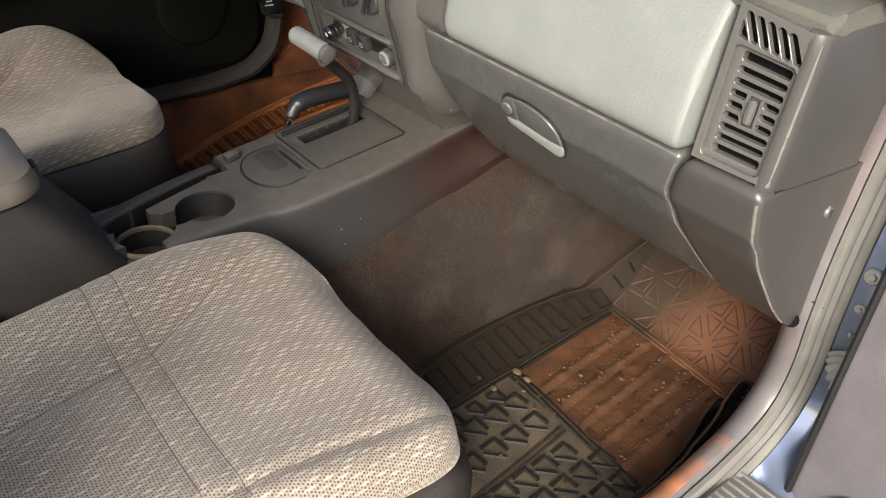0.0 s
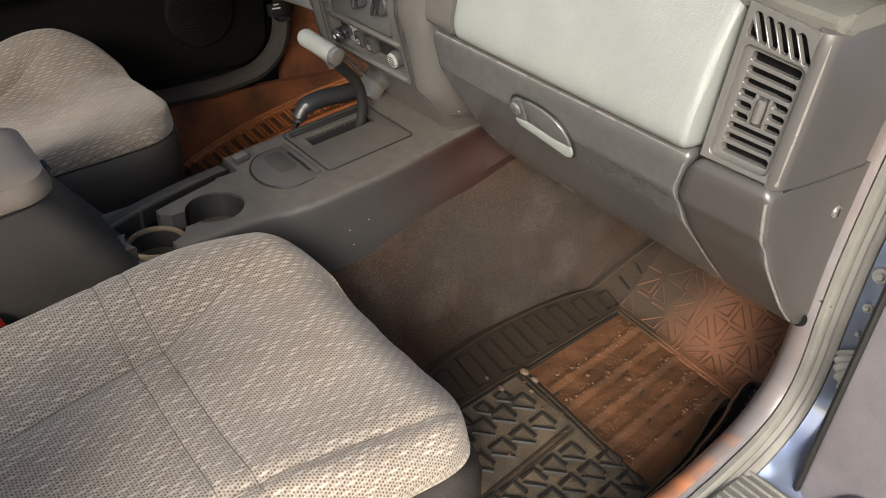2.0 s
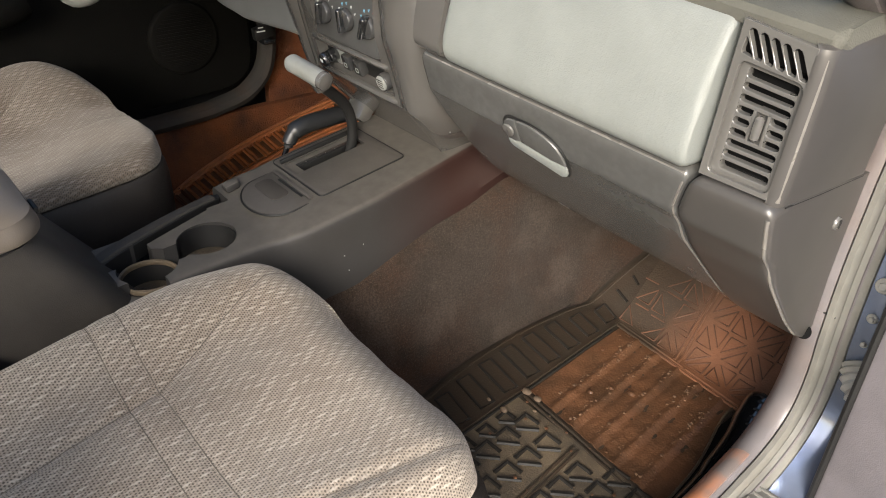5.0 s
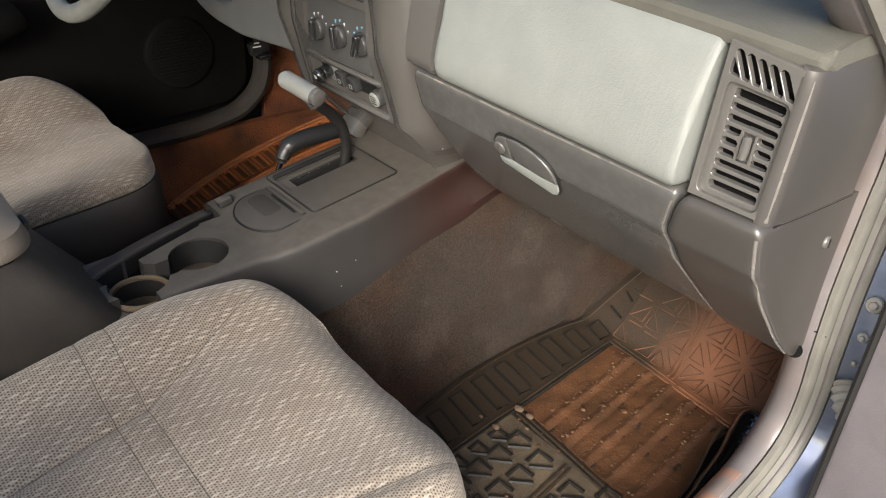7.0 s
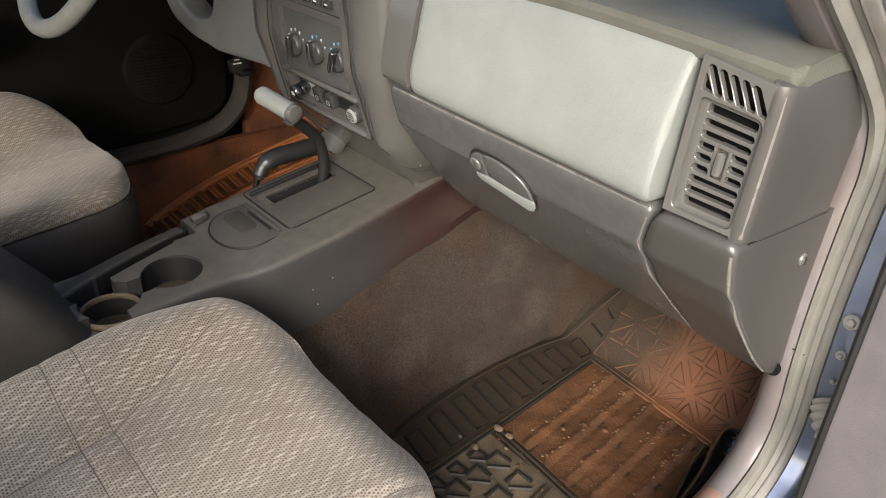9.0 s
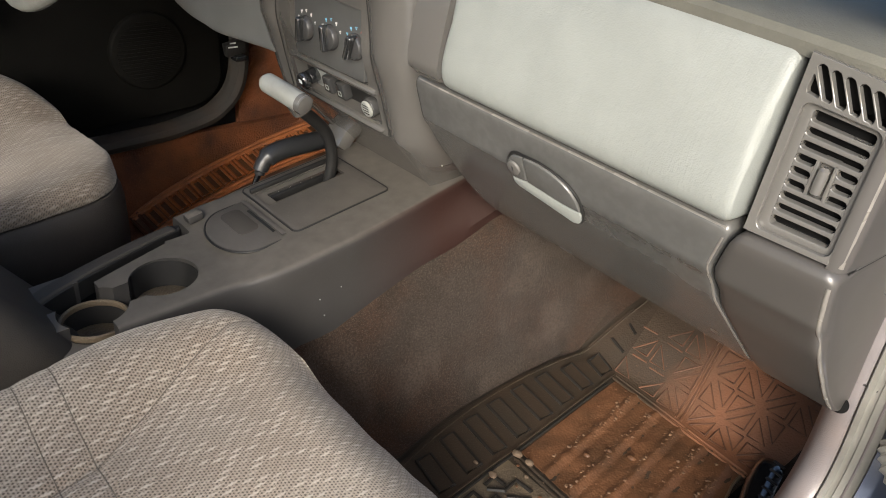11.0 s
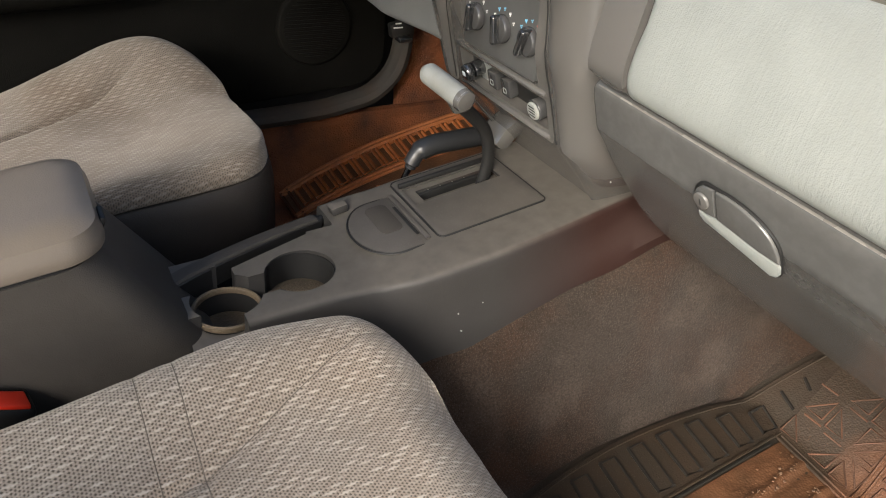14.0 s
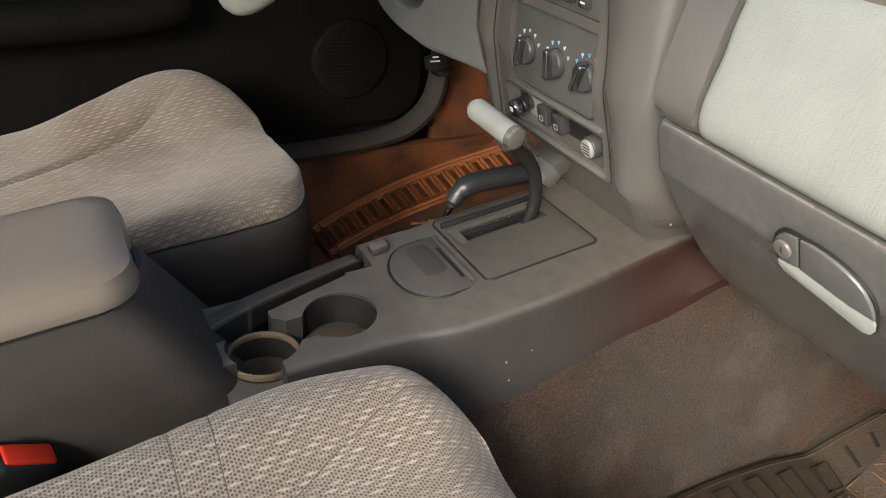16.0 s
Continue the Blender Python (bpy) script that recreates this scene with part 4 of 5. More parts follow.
ring_pts = [(0.052 + 0.0405 * math.cos(a), -0.377 + 0.0405 * math.sin(a), 0.24) for a in (2 * math.pi * k / 36 for k in range(37))]
part("cup_ring", tube(ring_pts, 0.0032, 8, False, flat=1.5), M_SILT, console, "dusty ring in the rear cup well")

# shift plate, its gate and the marks beside it
SLOPE = math.degrees(math.atan(0.157))
plate_m = pose(0.0, -0.02, console_top(-0.02) + 0.002, SLOPE, 0, 0)
plate = part("shift_plate", prism(rounded(0.157, 0.166, 0.008), 0.006, plate_m, 0.0015,
             holes=([(-0.052, -0.075), (-0.008, -0.075), (-0.008, 0.062), (-0.052, 0.062)],)), M_PLATE, console, "flat dusty plate round the gear lever")
part("plate_joint", tube([plate_m @ Vector((x, y, -0.0018)) for x, y in rounded(0.159, 0.168, 0.009)] + [plate_m @ Vector((*rounded(0.159, 0.168, 0.009)[0], -0.0018))], 0.0015, 6), M_BLACK, plate)
part("gate_floor", box((0.042, 0.136, 0.003), plate_m @ Matrix.Translation((-0.03, -0.006, -0.02)), 0), M_BLACK, plate)
gate = part("gate_step", box((0.016, 0.134, 0.012), plate_m @ Matrix.Translation((-0.044, -0.006, -0.012)), 0.001), M_BLACK, plate)
for k in range(6):
    part("mark", prism(rounded(0.006, 0.006, 0.002), 0.0006, plate_m @ Matrix.Translation((-0.044, -0.06 + 0.02 * k, -0.0052)), holes=(rounded(0.0035, 0.0035, 0.001),)), M_WHITE, gate)
part("gate_lip", box((0.006, 0.15, 0.008), plate_m @ Matrix.Translation((-0.058, -0.004, 0.003)), 0.002), M_BLACK, plate)

# ashtray lid behind the plate
ash_m = pose(0.008, -0.148, console_top(-0.148) + 0.0018, SLOPE, 0, 0)
D = [(0.068, 0.037), (0.068, -0.004)] + [(0.004 + 0.064 * math.cos(radians(a)), -0.004 - 0.046 * math.sin(radians(a))) for a in range(10, 180, 10)] + [(-0.06, -0.004), (-0.06, 0.037)]
lid = part("ashtray_lid", prism(D, 0.006, ash_m, 0.0015), M_PLATE, console, "dusty D-shaped ashtray lid")
part("lid_joint", tube([ash_m @ Vector((x * 1.02, y * 1.03, -0.0018)) for x, y in D + D[:1]], 0.0016, 6), M_BLACK, lid)
part("finger_slot", box((0.075, 0.004, 0.002), ash_m @ Matrix.Translation((0.008, 0.026, 0.0)), 0), M_BLACK, lid)
part("lid_ridge", box((0.12, 0.008, 0.004), ash_m @ Matrix.Translation((0.003, 0.033, 0.001)), 0.0015), M_PLATE, lid)
part("lid_pad", prism(rounded(0.07, 0.032, 0.01), 0.0015, ash_m @ Matrix.Translation((-0.012, 0.002, 0.0008)), 0.0006), M_BOX, lid, "darker patch of the lid")
part("brake_cradle", box((0.02, 0.026, 0.013), pose(-0.064, -0.188, 0.283, 12, 0, 0), 0.004), M_CONSOLE, console, "worn edge beside the handbrake")
part("console_riser", box((0.055, 0.03, 0.07), pose(-0.1, 0.102, 0.354, -35, 0, 0), 0.01), M_STACK, console, "pale riser under the stack")

# ---- gear lever ----
lever = thing("gear_lever", "black cranked gear lever with a worn grey T-grip", "gear lever", at=(-0.005, 0.01, 0.32))
part("shaft", tube(smooth_path([(-0.026, 0.022, 0.30), (-0.022, 0.026, 0.345), (-0.016, 0.012, 0.39), (-0.004, -0.022, 0.425), (0.008, -0.05, 0.447)], 6), [0.0098] * 6 + [0.0094] * 19, 14, flat=0.8), M_BLACK, lever)
grip = part("t_grip", tube(smooth_path([(-0.033, -0.0765, 0.4785), (-0.029, -0.076, 0.478), (-0.012, -0.073, 0.4755), (0.022, -0.067, 0.47), (0.038, -0.064, 0.4675), (0.043, -0.063, 0.4665)], 5), [0.009] + [0.0135] * 3 + [0.0145] * 20 + [0.014, 0.009], 20), M_GRIP, lever, "worn grey plastic T-grip")
part("release_button", cyl(0.011, 0.009, 0.008, Matrix.Translation((-0.036, -0.077, 0.479)) @ Matrix.Rotation(radians(-82), 4, "Y")), M_ARM, lever, "scuffed end button")
part("end_cap", tube([(0.036, -0.0643, 0.4677), (0.04, -0.0636, 0.4671), (0.045, -0.0626, 0.4662), (0.0475, -0.0622, 0.4657)], [0.0148, 0.0151, 0.0138, 0.008], 20), M_STACK, lever, "darker grey end of the grip")
part("grip_collar", tube([(0.007, -0.05, 0.443), (0.012, -0.063, 0.464)], [0.0105, 0.0125], 14), M_STACK, lever)

# ---- transfer case lever ----
tc = thing("transfer_lever", "black moulded transfer case lever with a steel shaft", "lever", at=(-0.1, -0.05, 0.28))
part("handle", tube(smooth_path([(-0.112, -0.052, 0.3), (-0.112, -0.049, 0.31), (-0.112, -0.038, 0.325), (-0.112, -0.012, 0.333), (-0.112, 0.03, 0.335), (-0.112, 0.07, 0.336), (-0.112, 0.082, 0.336)], 5), [0.0085] * 4 + [0.0125] * 6 + [0.016] * 16 + [0.0155] * 4 + [0.008], 16, flat=1.0), M_HANDLE, tc, "satin black curved handle")
part("shaft", tube([(-0.112, -0.052, 0.304), (-0.114, -0.062, 0.28), (-0.112, -0.075, 0.2)], 0.0048, 10), M_CHROME, tc, "bright steel shaft")
part("shaft_boot", box((0.05, 0.15, 0.03), pose(-0.125, -0.03, 0.215), 0.008), M_BLACK, tc)

# ---- handbrake ----
brake = thing("handbrake", "black handbrake lever lying lowered beside the cup wells", "handbrake", at=(-0.05, -0.3, 0.25))
GRIP = smooth_path([(0.002, -0.47, 0.238), (-0.018, -0.41, 0.252), (-0.042, -0.33, 0.26), (-0.064, -0.262, 0.262), (-0.079, -0.212, 0.262)], 5)


def lever_section(i, half, low, high, crown):
    """A cross-section of the lever: square shoulders and a slightly crowned top."""
    p, d = GRIP[i], (GRIP[min(i + 1, len(GRIP) - 1)] - GRIP[max(i - 1, 0)]).normalized()
    side = Vector((d.y, -d.x, 0)).normalized()
    k = 1.0 - 0.3 * i / (len(GRIP) - 1)
    rows = [(-1, low), (-1, high - 0.003), (-0.8, high), (0, high + crown), (0.8, high), (1, high - 0.003), (1, low)]
    return [p + side * half * k * a + Vector((0, 0, b * k)) for a, b in rows]


lever_body = part("lever", loft([lever_section(i, 0.0135, -0.03, 0.004, 0.001) for i in range(len(GRIP))]), M_BLACK, brake, "black pressed lever")
# Top strip toned paler than the lever to paint the light on it.
part("grip_top", loft([lever_section(i, 0.0125, 0.003, 0.0075, 0.0015) for i in range(len(GRIP) - 1)]), M_BOX, lever_body, "black top of the grip, toned paler as if lit")
part("button", cyl(0.0075, 0.0065, 0.014, Matrix.Translation((-0.0815, -0.2045, 0.258)) @ Matrix.Rotation(radians(16), 4, "Z") @ Matrix.Rotation(radians(-90), 4, "X")), M_BLACK, brake)
# Black plate painting the shade at the bottom of the brake slot.
part("slot_shade_plate", box((0.1, 0.3, 0.01), pose(-0.07, -0.34, 0.2, 0, 0, 8), 0.002), M_VOID, brake)

# ---- armrest box ----
armrest = thing("armrest_box", "dark plastic console box with a grey vinyl armrest lid", "armrest", at=(0, -0.65, 0.1))


def plan_ring(half, front, back, r, z, inset=0.0):
    """A ring in plan, its front corners rounded."""
    h, f = half - inset, front - inset
    r = max(0.006, r - inset * 0.6)
    arc = [(h - r + r * math.cos(radians(t)), f - r + r * math.sin(radians(t))) for t in range(0, 91, 10)]
    right_side = [(h, back + inset), (h, -0.72), (h, -0.62), (h, -0.58)] + arc
    fall = lambda y: (0.012 + 0.13 * max(0.0, min(0.22, -0.5 - y))) * max(0.0, min(1.0, (z - 0.06) / 0.32))
    return [Vector((x, y, z - fall(y))) for x, y in right_side + [(-x, y) for x, y in reversed(right_side)]]


secs = []
for k in range(13):
    z = 0.06 + (0.383 - 0.06) * k / 12
    front = -0.382 - 0.125 * max(0.0, (z - 0.2) / 0.183)
    secs.append(plan_ring(0.108 - 0.008 * k / 12, front, -0.88, 0.042, z))
part("box", loft(secs), M_BOX, armrest, "dark plastic box")
part("lid_gap", loft([plan_ring(0.0985, -0.512, -0.878, 0.038, z) for z in (0.375, 0.39)]), M_BLACK, armrest)
lid_rings = [plan_ring(0.1005, -0.497, -0.88, 0.042, z, inset) for z, inset in ((0.3865, 0.002), (0.388, 0.0), (0.394, -0.0005), (0.401, 0.001), (0.408, 0.004), (0.414, 0.0058), (0.4185, 0.0145), (0.4215, 0.022), (0.4235, 0.032), (0.4245, 0.046))]
alid = part("lid", loft(lid_rings), M_ARM, armrest, "grey vinyl armrest lid")
part("latch", box((0.03, 0.006, 0.014), pose(0.04, -0.4975, 0.387, -18, 0, 0), 0.002), M_BLACK, alid)

# ---- seats ----
def seat(name, label, cx, wide, waist, lift, left_bolster, right_bolster, profile, right_profile, right_at, left_seam, right_seam, seam_depth, seam_width, bands, edge_drop, front_drop, front, front_roll, skirt_out, group, cloth):
    """A bucket cushion: woven top with side bolsters, stitched seams, vinyl skirt. Seams: rows of y and the way from the middle."""
    s = thing(name, label, "seat", group, at=(cx, -0.5, 0.0))
    y0, y1 = -0.87, front

    def half(y):
        f = max(0.0, min(1.0, (y - front + 0.097) / 0.098))
        round_off = 0.5 + 0.5 * (1 - f ** 2.6) ** 0.5
        return wide * round_off * flow([(-0.87, waist - 0.05), (-0.6, waist), (-0.466, 0.4 * waist + 0.57), (-0.36, 1.0), (-0.2, 1.0)], y)

    def seam_dip(dx, y):
        d = 0.0
        for table in filter(None, (left_seam, right_seam)):
            if table[0][0] - 0.02 < y < table[-1][0] + 0.01:
                d += seam_depth * min(1.0, max(0.0, (table[-1][0] + 0.01 - y) / 0.07)) ** 0.8 * math.exp(-((dx - straight(table, y)) / seam_width) ** 2)
        for b in bands:
            d += 0.0014 * math.exp(-((y - b) / 0.005) ** 2) * min(1.0, max(0.0, (0.235 - abs(dx)) / 0.02))
        return d

    def top(u, y):
        dx = u * half(y)
        a = abs(u)
        side = left_bolster if u < 0 else right_bolster
        z = lift + 0.008 * math.cos((y + 0.45) * 5) + 0.0025 * noise.noise(Vector((u * 3, y * 9, cx)))
        b = 0.5 * (a + abs(dx) / wide)
        mid, spread = (0.78, 0.26) if u < 0 else right_at
        z += side * math.exp(-((b - mid) / spread) ** 2) * flow(profile if u < 0 else right_profile, y)
        drop = max(0.0, a - 0.88) / 0.12
        z -= edge_drop * drop * drop
        f = max(0.0, y + 0.285) / 0.08
        z -= front_drop * f * f
        k = max(0.0, min(1.0, (y - front + 0.2) / 0.17))
        z += front_roll * (1 - u * u) * k * k * (3 - 2 * k)
        return z - seam_dip(dx, y)

    def at(u, y):
        return Vector((cx + u * half(y), y, top(u, y)))

    n, k = 130, 160
    rows = [y0 + (y1 - y0) * (1 - (1 - j / k) ** 1.35) for j in range(k + 1)]
    bm = bmesh.new()
    grid = [[bm.verts.new(at(-1 + 2 * i / n, y)) for y in rows] for i in range(n + 1)]
    for i in range(n):
        for j in range(k):
            bm.faces.new((grid[i][j], grid[i + 1][j], grid[i + 1][j + 1], grid[i][j + 1]))
    weave = bm.loops.layers.uv.new("weave")
    spot = {}
    for j in range(k + 1):
        run = 0.0
        for i in range(n // 2, n + 1):
            run += (grid[i][j].co - grid[max(n // 2, i - 1)][j].co).length
            spot[grid[i][j]] = [run, 0.0]
        run = 0.0
        for i in range(n // 2 - 1, -1, -1):
            run -= (grid[i][j].co - grid[i + 1][j].co).length
            spot[grid[i][j]] = [run, 0.0]
    for i in range(n + 1):
        run = 0.0
        for j in range(k + 1):
            run += (grid[i][j].co - grid[i][max(0, j - 1)].co).length
            spot[grid[i][j]][1] = run
    rim = [grid[0][j] for j in range(k + 1)] + [grid[i][k] for i in range(1, n)] + [grid[n][j] for j in range(k, -1, -1)] + [grid[i][0] for i in range(n - 1, 0, -1)]
    base = [w.co.copy() for w in rim]
    middle = Vector((cx, -0.5, 0))

    def ring_at(out, z_of):
        ring = []
        for i, p in enumerate(base):
            a, b = base[i - 1], base[(i + 1) % len(base)]
            d = Vector((b.x - a.x, b.y - a.y, 0)).normalized()
            nrm = Vector((-d.y, d.x, 0))
            ring.append(Vector((p.x, p.y, z_of(p.z))) + nrm * out)
        return ring

    prev = rim
    for out, down in ((0.0012, 0.004), (0.0015, 0.010), (0.0, 0.016), (-0.012, 0.02)):
        ring = [bm.verts.new(p) for p in ring_at(out, lambda z: z - down)]
        for v, w in zip(ring, rim):
            away = (w.co - middle).normalized()
            spot[v] = [spot[w][0] + away.x * down, spot[w][1] + away.y * down]
        for a, b, c, d in zip(prev, prev[1:] + prev[:1], ring[1:] + ring[:1], ring):
            bm.faces.new((a, b, c, d))
        prev = ring
    ring = [bm.verts.new(p) for p in ring_at(-0.015, lambda z: 0.16)]
    for v, w in zip(ring, rim):
        spot[v] = spot[w]
    for a, b, c, d in zip(prev, prev[1:] + prev[:1], ring[1:] + ring[:1], ring):
        bm.faces.new((a, b, c, d))
    bm.faces.new(ring)
    for f in bm.faces:
        for c in f.loops:
            c[weave].uv = spot[c.vert]
    cushion = part("cushion", bm, cloth, s, "grey-beige tweed cushion")
    part("skirt", loft([ring_at(-0.02, lambda z: 0.15), ring_at(-0.003, lambda z: z - 0.0185), ring_at(skirt_out * 0.2, lambda z: z - 0.0195), ring_at(skirt_out * 0.65, lambda z: z - 0.026), ring_at(skirt_out * 0.95, lambda z: z - 0.045), ring_at(skirt_out, lambda z: z * 0.66), ring_at(0.006, lambda z: 0.09), ring_at(-0.004, lambda z: 0.05), ring_at(-0.03, lambda z: 0.045)]), M_SKIRT, s, "dark vinyl seat side")

    def stitch(path):
        part("seam", tube([p + Vector((0, 0, 0.0002)) for p in path], 0.0006, 6), M_THREAD, cushion)
    for b in bands:
        stitch([at(-0.97 + 1.94 * i / 60, b) for i in range(61)])
    for table in filter(None, (left_seam, right_seam)):
        ys = [table[0][0] + (table[-1][0] - table[0][0]) * i / 40 for i in range(41)]
        stitch([at(straight(table, y) / half(y), y) for y in ys])
    part("mount", box((0.36, 0.5, 0.05), pose(cx, -0.55, 0.02), 0.008), M_BLACK, s, "black seat frame")
    return s


seat("car_seat", "grey-beige tweed passenger seat cushion with a dark skirt", 0.3885, 0.2385, 0.84, 0.26, 0.042, 0.012, [(-0.87, 0.1), (-0.6, 0.55), (-0.42, 1.0), (-0.25, 0.62), (-0.2, 0.45)], [(-0.87, 0.5), (-0.6, 0.75), (-0.42, 1.0), (-0.25, 0.62), (-0.2, 0.45)], (0.78, 0.26),
     [(-0.66, -0.02), (-0.574, -0.045), (-0.469, -0.066), (-0.371, -0.125), (-0.273, -0.175), (-0.235, -0.18)],
     [(-0.66, 0.17), (-0.434, 0.178), (-0.344, 0.188), (-0.262, 0.197), (-0.235, 0.196)], 0.005, 0.008, (-0.468, -0.505), 0.03, 0.045, -0.2055, 0.0, 0.019, "front seats", M_CLOTH)
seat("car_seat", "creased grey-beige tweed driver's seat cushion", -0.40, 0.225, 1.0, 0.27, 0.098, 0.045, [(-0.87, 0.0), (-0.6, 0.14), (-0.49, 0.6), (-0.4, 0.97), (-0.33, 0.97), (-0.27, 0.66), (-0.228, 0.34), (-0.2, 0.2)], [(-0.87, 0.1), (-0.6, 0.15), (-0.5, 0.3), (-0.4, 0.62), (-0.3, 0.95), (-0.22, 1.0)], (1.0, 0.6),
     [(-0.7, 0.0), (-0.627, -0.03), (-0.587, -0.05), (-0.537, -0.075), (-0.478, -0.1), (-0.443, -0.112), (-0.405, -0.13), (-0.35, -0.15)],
     [], 0.02, 0.0052, (), 0.016, 0.004, -0.228, 0.03, 0.01, "front seats", M_CLOTH_SHADED)

# ---- seat belt buckle ----
buckle = thing("seat_belt_buckle", "black seat belt buckle with a red release button", "buckle", at=(0.118, -0.6, 0.2))
BM = pose(0.124, -0.648, 0.212, -34, 14, 12)
housing = part("housing", box((0.04, 0.068, 0.1), BM, 0.01, 3), M_BLACK, buckle, "rounded black housing")
cut(housing, box((0.026, 0.053, 0.03), BM @ Matrix.Translation((0.001, 0.0, 0.048)), 0.005, 3))
part("button", box((0.0245, 0.0515, 0.024), BM @ Matrix.Translation((0.001, 0.0, 0.0395)), 0.004, 3), M_RED, buckle, "red release button")
part("stalk", tube([BM @ Vector((0, 0, -0.03)), BM @ Vector((0, -0.01, -0.12))], 0.008, 10, flat=1.8), M_BLACK, buckle)


# ---- rubber floor mats ----
def mat_z(x, y):
    return toe_rise(y)


def floor_mat():
    mat = thing("floor_mat", "muddy black rubber floor mat with ribs and slots", "floor mat", "floor mats", at=(0.45, 0.2, 0.0))

    def left(y):
        return flow([(-0.2, 0.312), (-0.056, 0.281), (0.032, 0.262), (0.152, 0.249), (0.269, 0.251), (0.36, 0.263), (0.43, 0.283), (0.5, 0.31), (0.62, 0.36)], y)

    def right(y):
        return flow([(-0.2, 0.675), (0.04, 0.673), (0.107, 0.668), (0.171, 0.659), (0.235, 0.642), (0.271, 0.631), (0.325, 0.622), (0.36, 0.64), (0.44, 0.666), (0.6, 0.672)], y)

    def strip_end(y):
        """Where the slotted strip ends towards the middle of the mat."""
        return 0.3855 - 0.075 * y

    def lift(x, y):
        """The mat lies on the floor with slight waves."""
        return mat_z(x, y) + 0.0018 * noise.noise(Vector((x * 9, y * 9, 3)))

    def P(x, y, h=0.0):
        return Vector((x, y, max(lift(x, y), floor_z(x, y) + 0.004) + h))

    def area(x0, x1, y0, y1, nx, ny, h, material_, name, label=""):
        return part(name, sheet(lambda u, v: P(x0(y0 + (y1 - y0) * v) * (1 - u) + x1(y0 + (y1 - y0) * v) * u, y0 + (y1 - y0) * v, h), nx, ny, (0, 0, -0.006)), material_, mat, label)

    def bar(path, r=0.0032, mat_=M_CORNER, name="rib", flat=1.0, h=0.005):
        return part(name, tube([P(x, y, h) for x, y in path], r, 6, flat=flat), mat_, mat)

    part("base", sheet(lambda u, v: P(left(-0.2 + 0.82 * v) * (1 - u) + right(-0.2 + 0.82 * v) * u, -0.2 + 0.82 * v, 0.003 - 0.007 * max(0.0, 1 - u * 12)), 48, 70, (0, 0, -0.006)), M_RUBBER, mat, "thin dirty rubber sheet")
    area(lambda y: strip_end(y) + 0.006, lambda y: right(y) - 0.004, -0.19, 0.066, 16, 20, 0.0045, M_SILT, "rear_panel", "silted rear panel of the mat")
    area(lambda y: left(y) + 0.014, lambda y: strip_end(y) - 0.004, -0.19, 0.46, 10, 60, 0.0045, M_CORNER, "side_panel", "silted strip of slots")
    ys = [-0.2 + 0.82 * i / 48 for i in range(49)]
    bar([(left(y) + 0.02, y) for y in ys], 0.0016)
    bar([(strip_end(y) - 0.002, y) for y in ys[:34]], 0.0024)
    bar([(strip_end(y) + 0.004, y) for y in ys[:32]], 0.0028, M_RIB, "groove", 0.6)
    # slots of the strip: a silted pad ringed by a black line
    for i in range(10):
        y = -0.146 + 0.0565 * i
        x0, x1, w = left(y) + 0.034 + 0.01 * max(0.0, min(1.0, (y - 0.25) / 0.1)), strip_end(y) - 0.012, 0.0135
        ring = [P(x, yy, 0.0062) for x, yy in ((x0, y - w), (x1, y - 0.012 - w), (x1, y - 0.012 + w), (x0, y + w), (x0, y - w))]
        part("slot_pad", sheet(lambda u, v: P(x0 + (x1 - x0) * u, y - 0.012 * u - w + 2 * w * v, 0.0074), 5, 2, (0, 0, -0.004)), M_CORNER, mat)
        part("slot_groove", tube(ring, 0.0031, 6), M_RIB, mat)
    for i in range(2):
        y = 0.405 + 0.03 * i
        part("slot_groove", tube([P(left(y) + 0.036, y, 0.006), P(strip_end(y) - 0.012, y - 0.008, 0.006)], 0.003, 6), M_RIB, mat)

    # the trough in the middle, caked with wet mud, its ridges worn low
    def trough(u, v):
        y = 0.094 + 0.256 * v - 0.024 * u
        x = (strip_end(y) + 0.009) * (1 - u) + (right(y) - 0.003) * u
        h = 0.0045 + 0.0016 * noise.noise(Vector((x * 38, y * 38, 0))) + 0.0007 * noise.noise(Vector((x * 150, y * 150, 2)))
        for i in range(5):
            at = 0.438 + 0.0455 * i - 0.1 * (y - 0.1)
            h += (0.0034 + 0.0018 * noise.noise(Vector((i * 7.0, y * 60, 1)))) * math.exp(-((x - at) / 0.006) ** 2)
            h -= 0.0012 * math.exp(-((x - at - 0.013) / 0.005) ** 2)
        return P(x, y, h)

    part("trough", sheet(trough, 120, 70, (0, 0, -0.003)), M_MUD, mat, "mud-caked trough with low ridges")
    for k in range(2):
        y0 = 0.076 + 0.009 * k
        bar([(0.392 + 0.276 * i / 20, y0 - 0.022 * i / 20) for i in range(21)], 0.0026, M_CORNER)
        y0 = 0.351 + 0.009 * k
        bar([(0.362 + 0.265 * i / 20, y0 - 0.024 * i / 20) for i in range(21)], 0.0024, M_FRONT, h=0.006)
    bar([(right(y) - 0.0015, y) for y in ys if -0.2 < y < 0.34], 0.0022, M_SILT, "edge")

    # angled ribs at the back: a corner and a bar across it, in two blocks with a double bar between
    def angle_rib(x, y, s=1.0):
        part("angle_rib", tube([P(x + 0.003 * s, y - 0.029 * s, 0.0058), P(x, y, 0.0058), P(x + 0.028 * s, y + 0.002 * s, 0.0058)], 0.0037, 6, flat=0.9), M_RIB, mat)
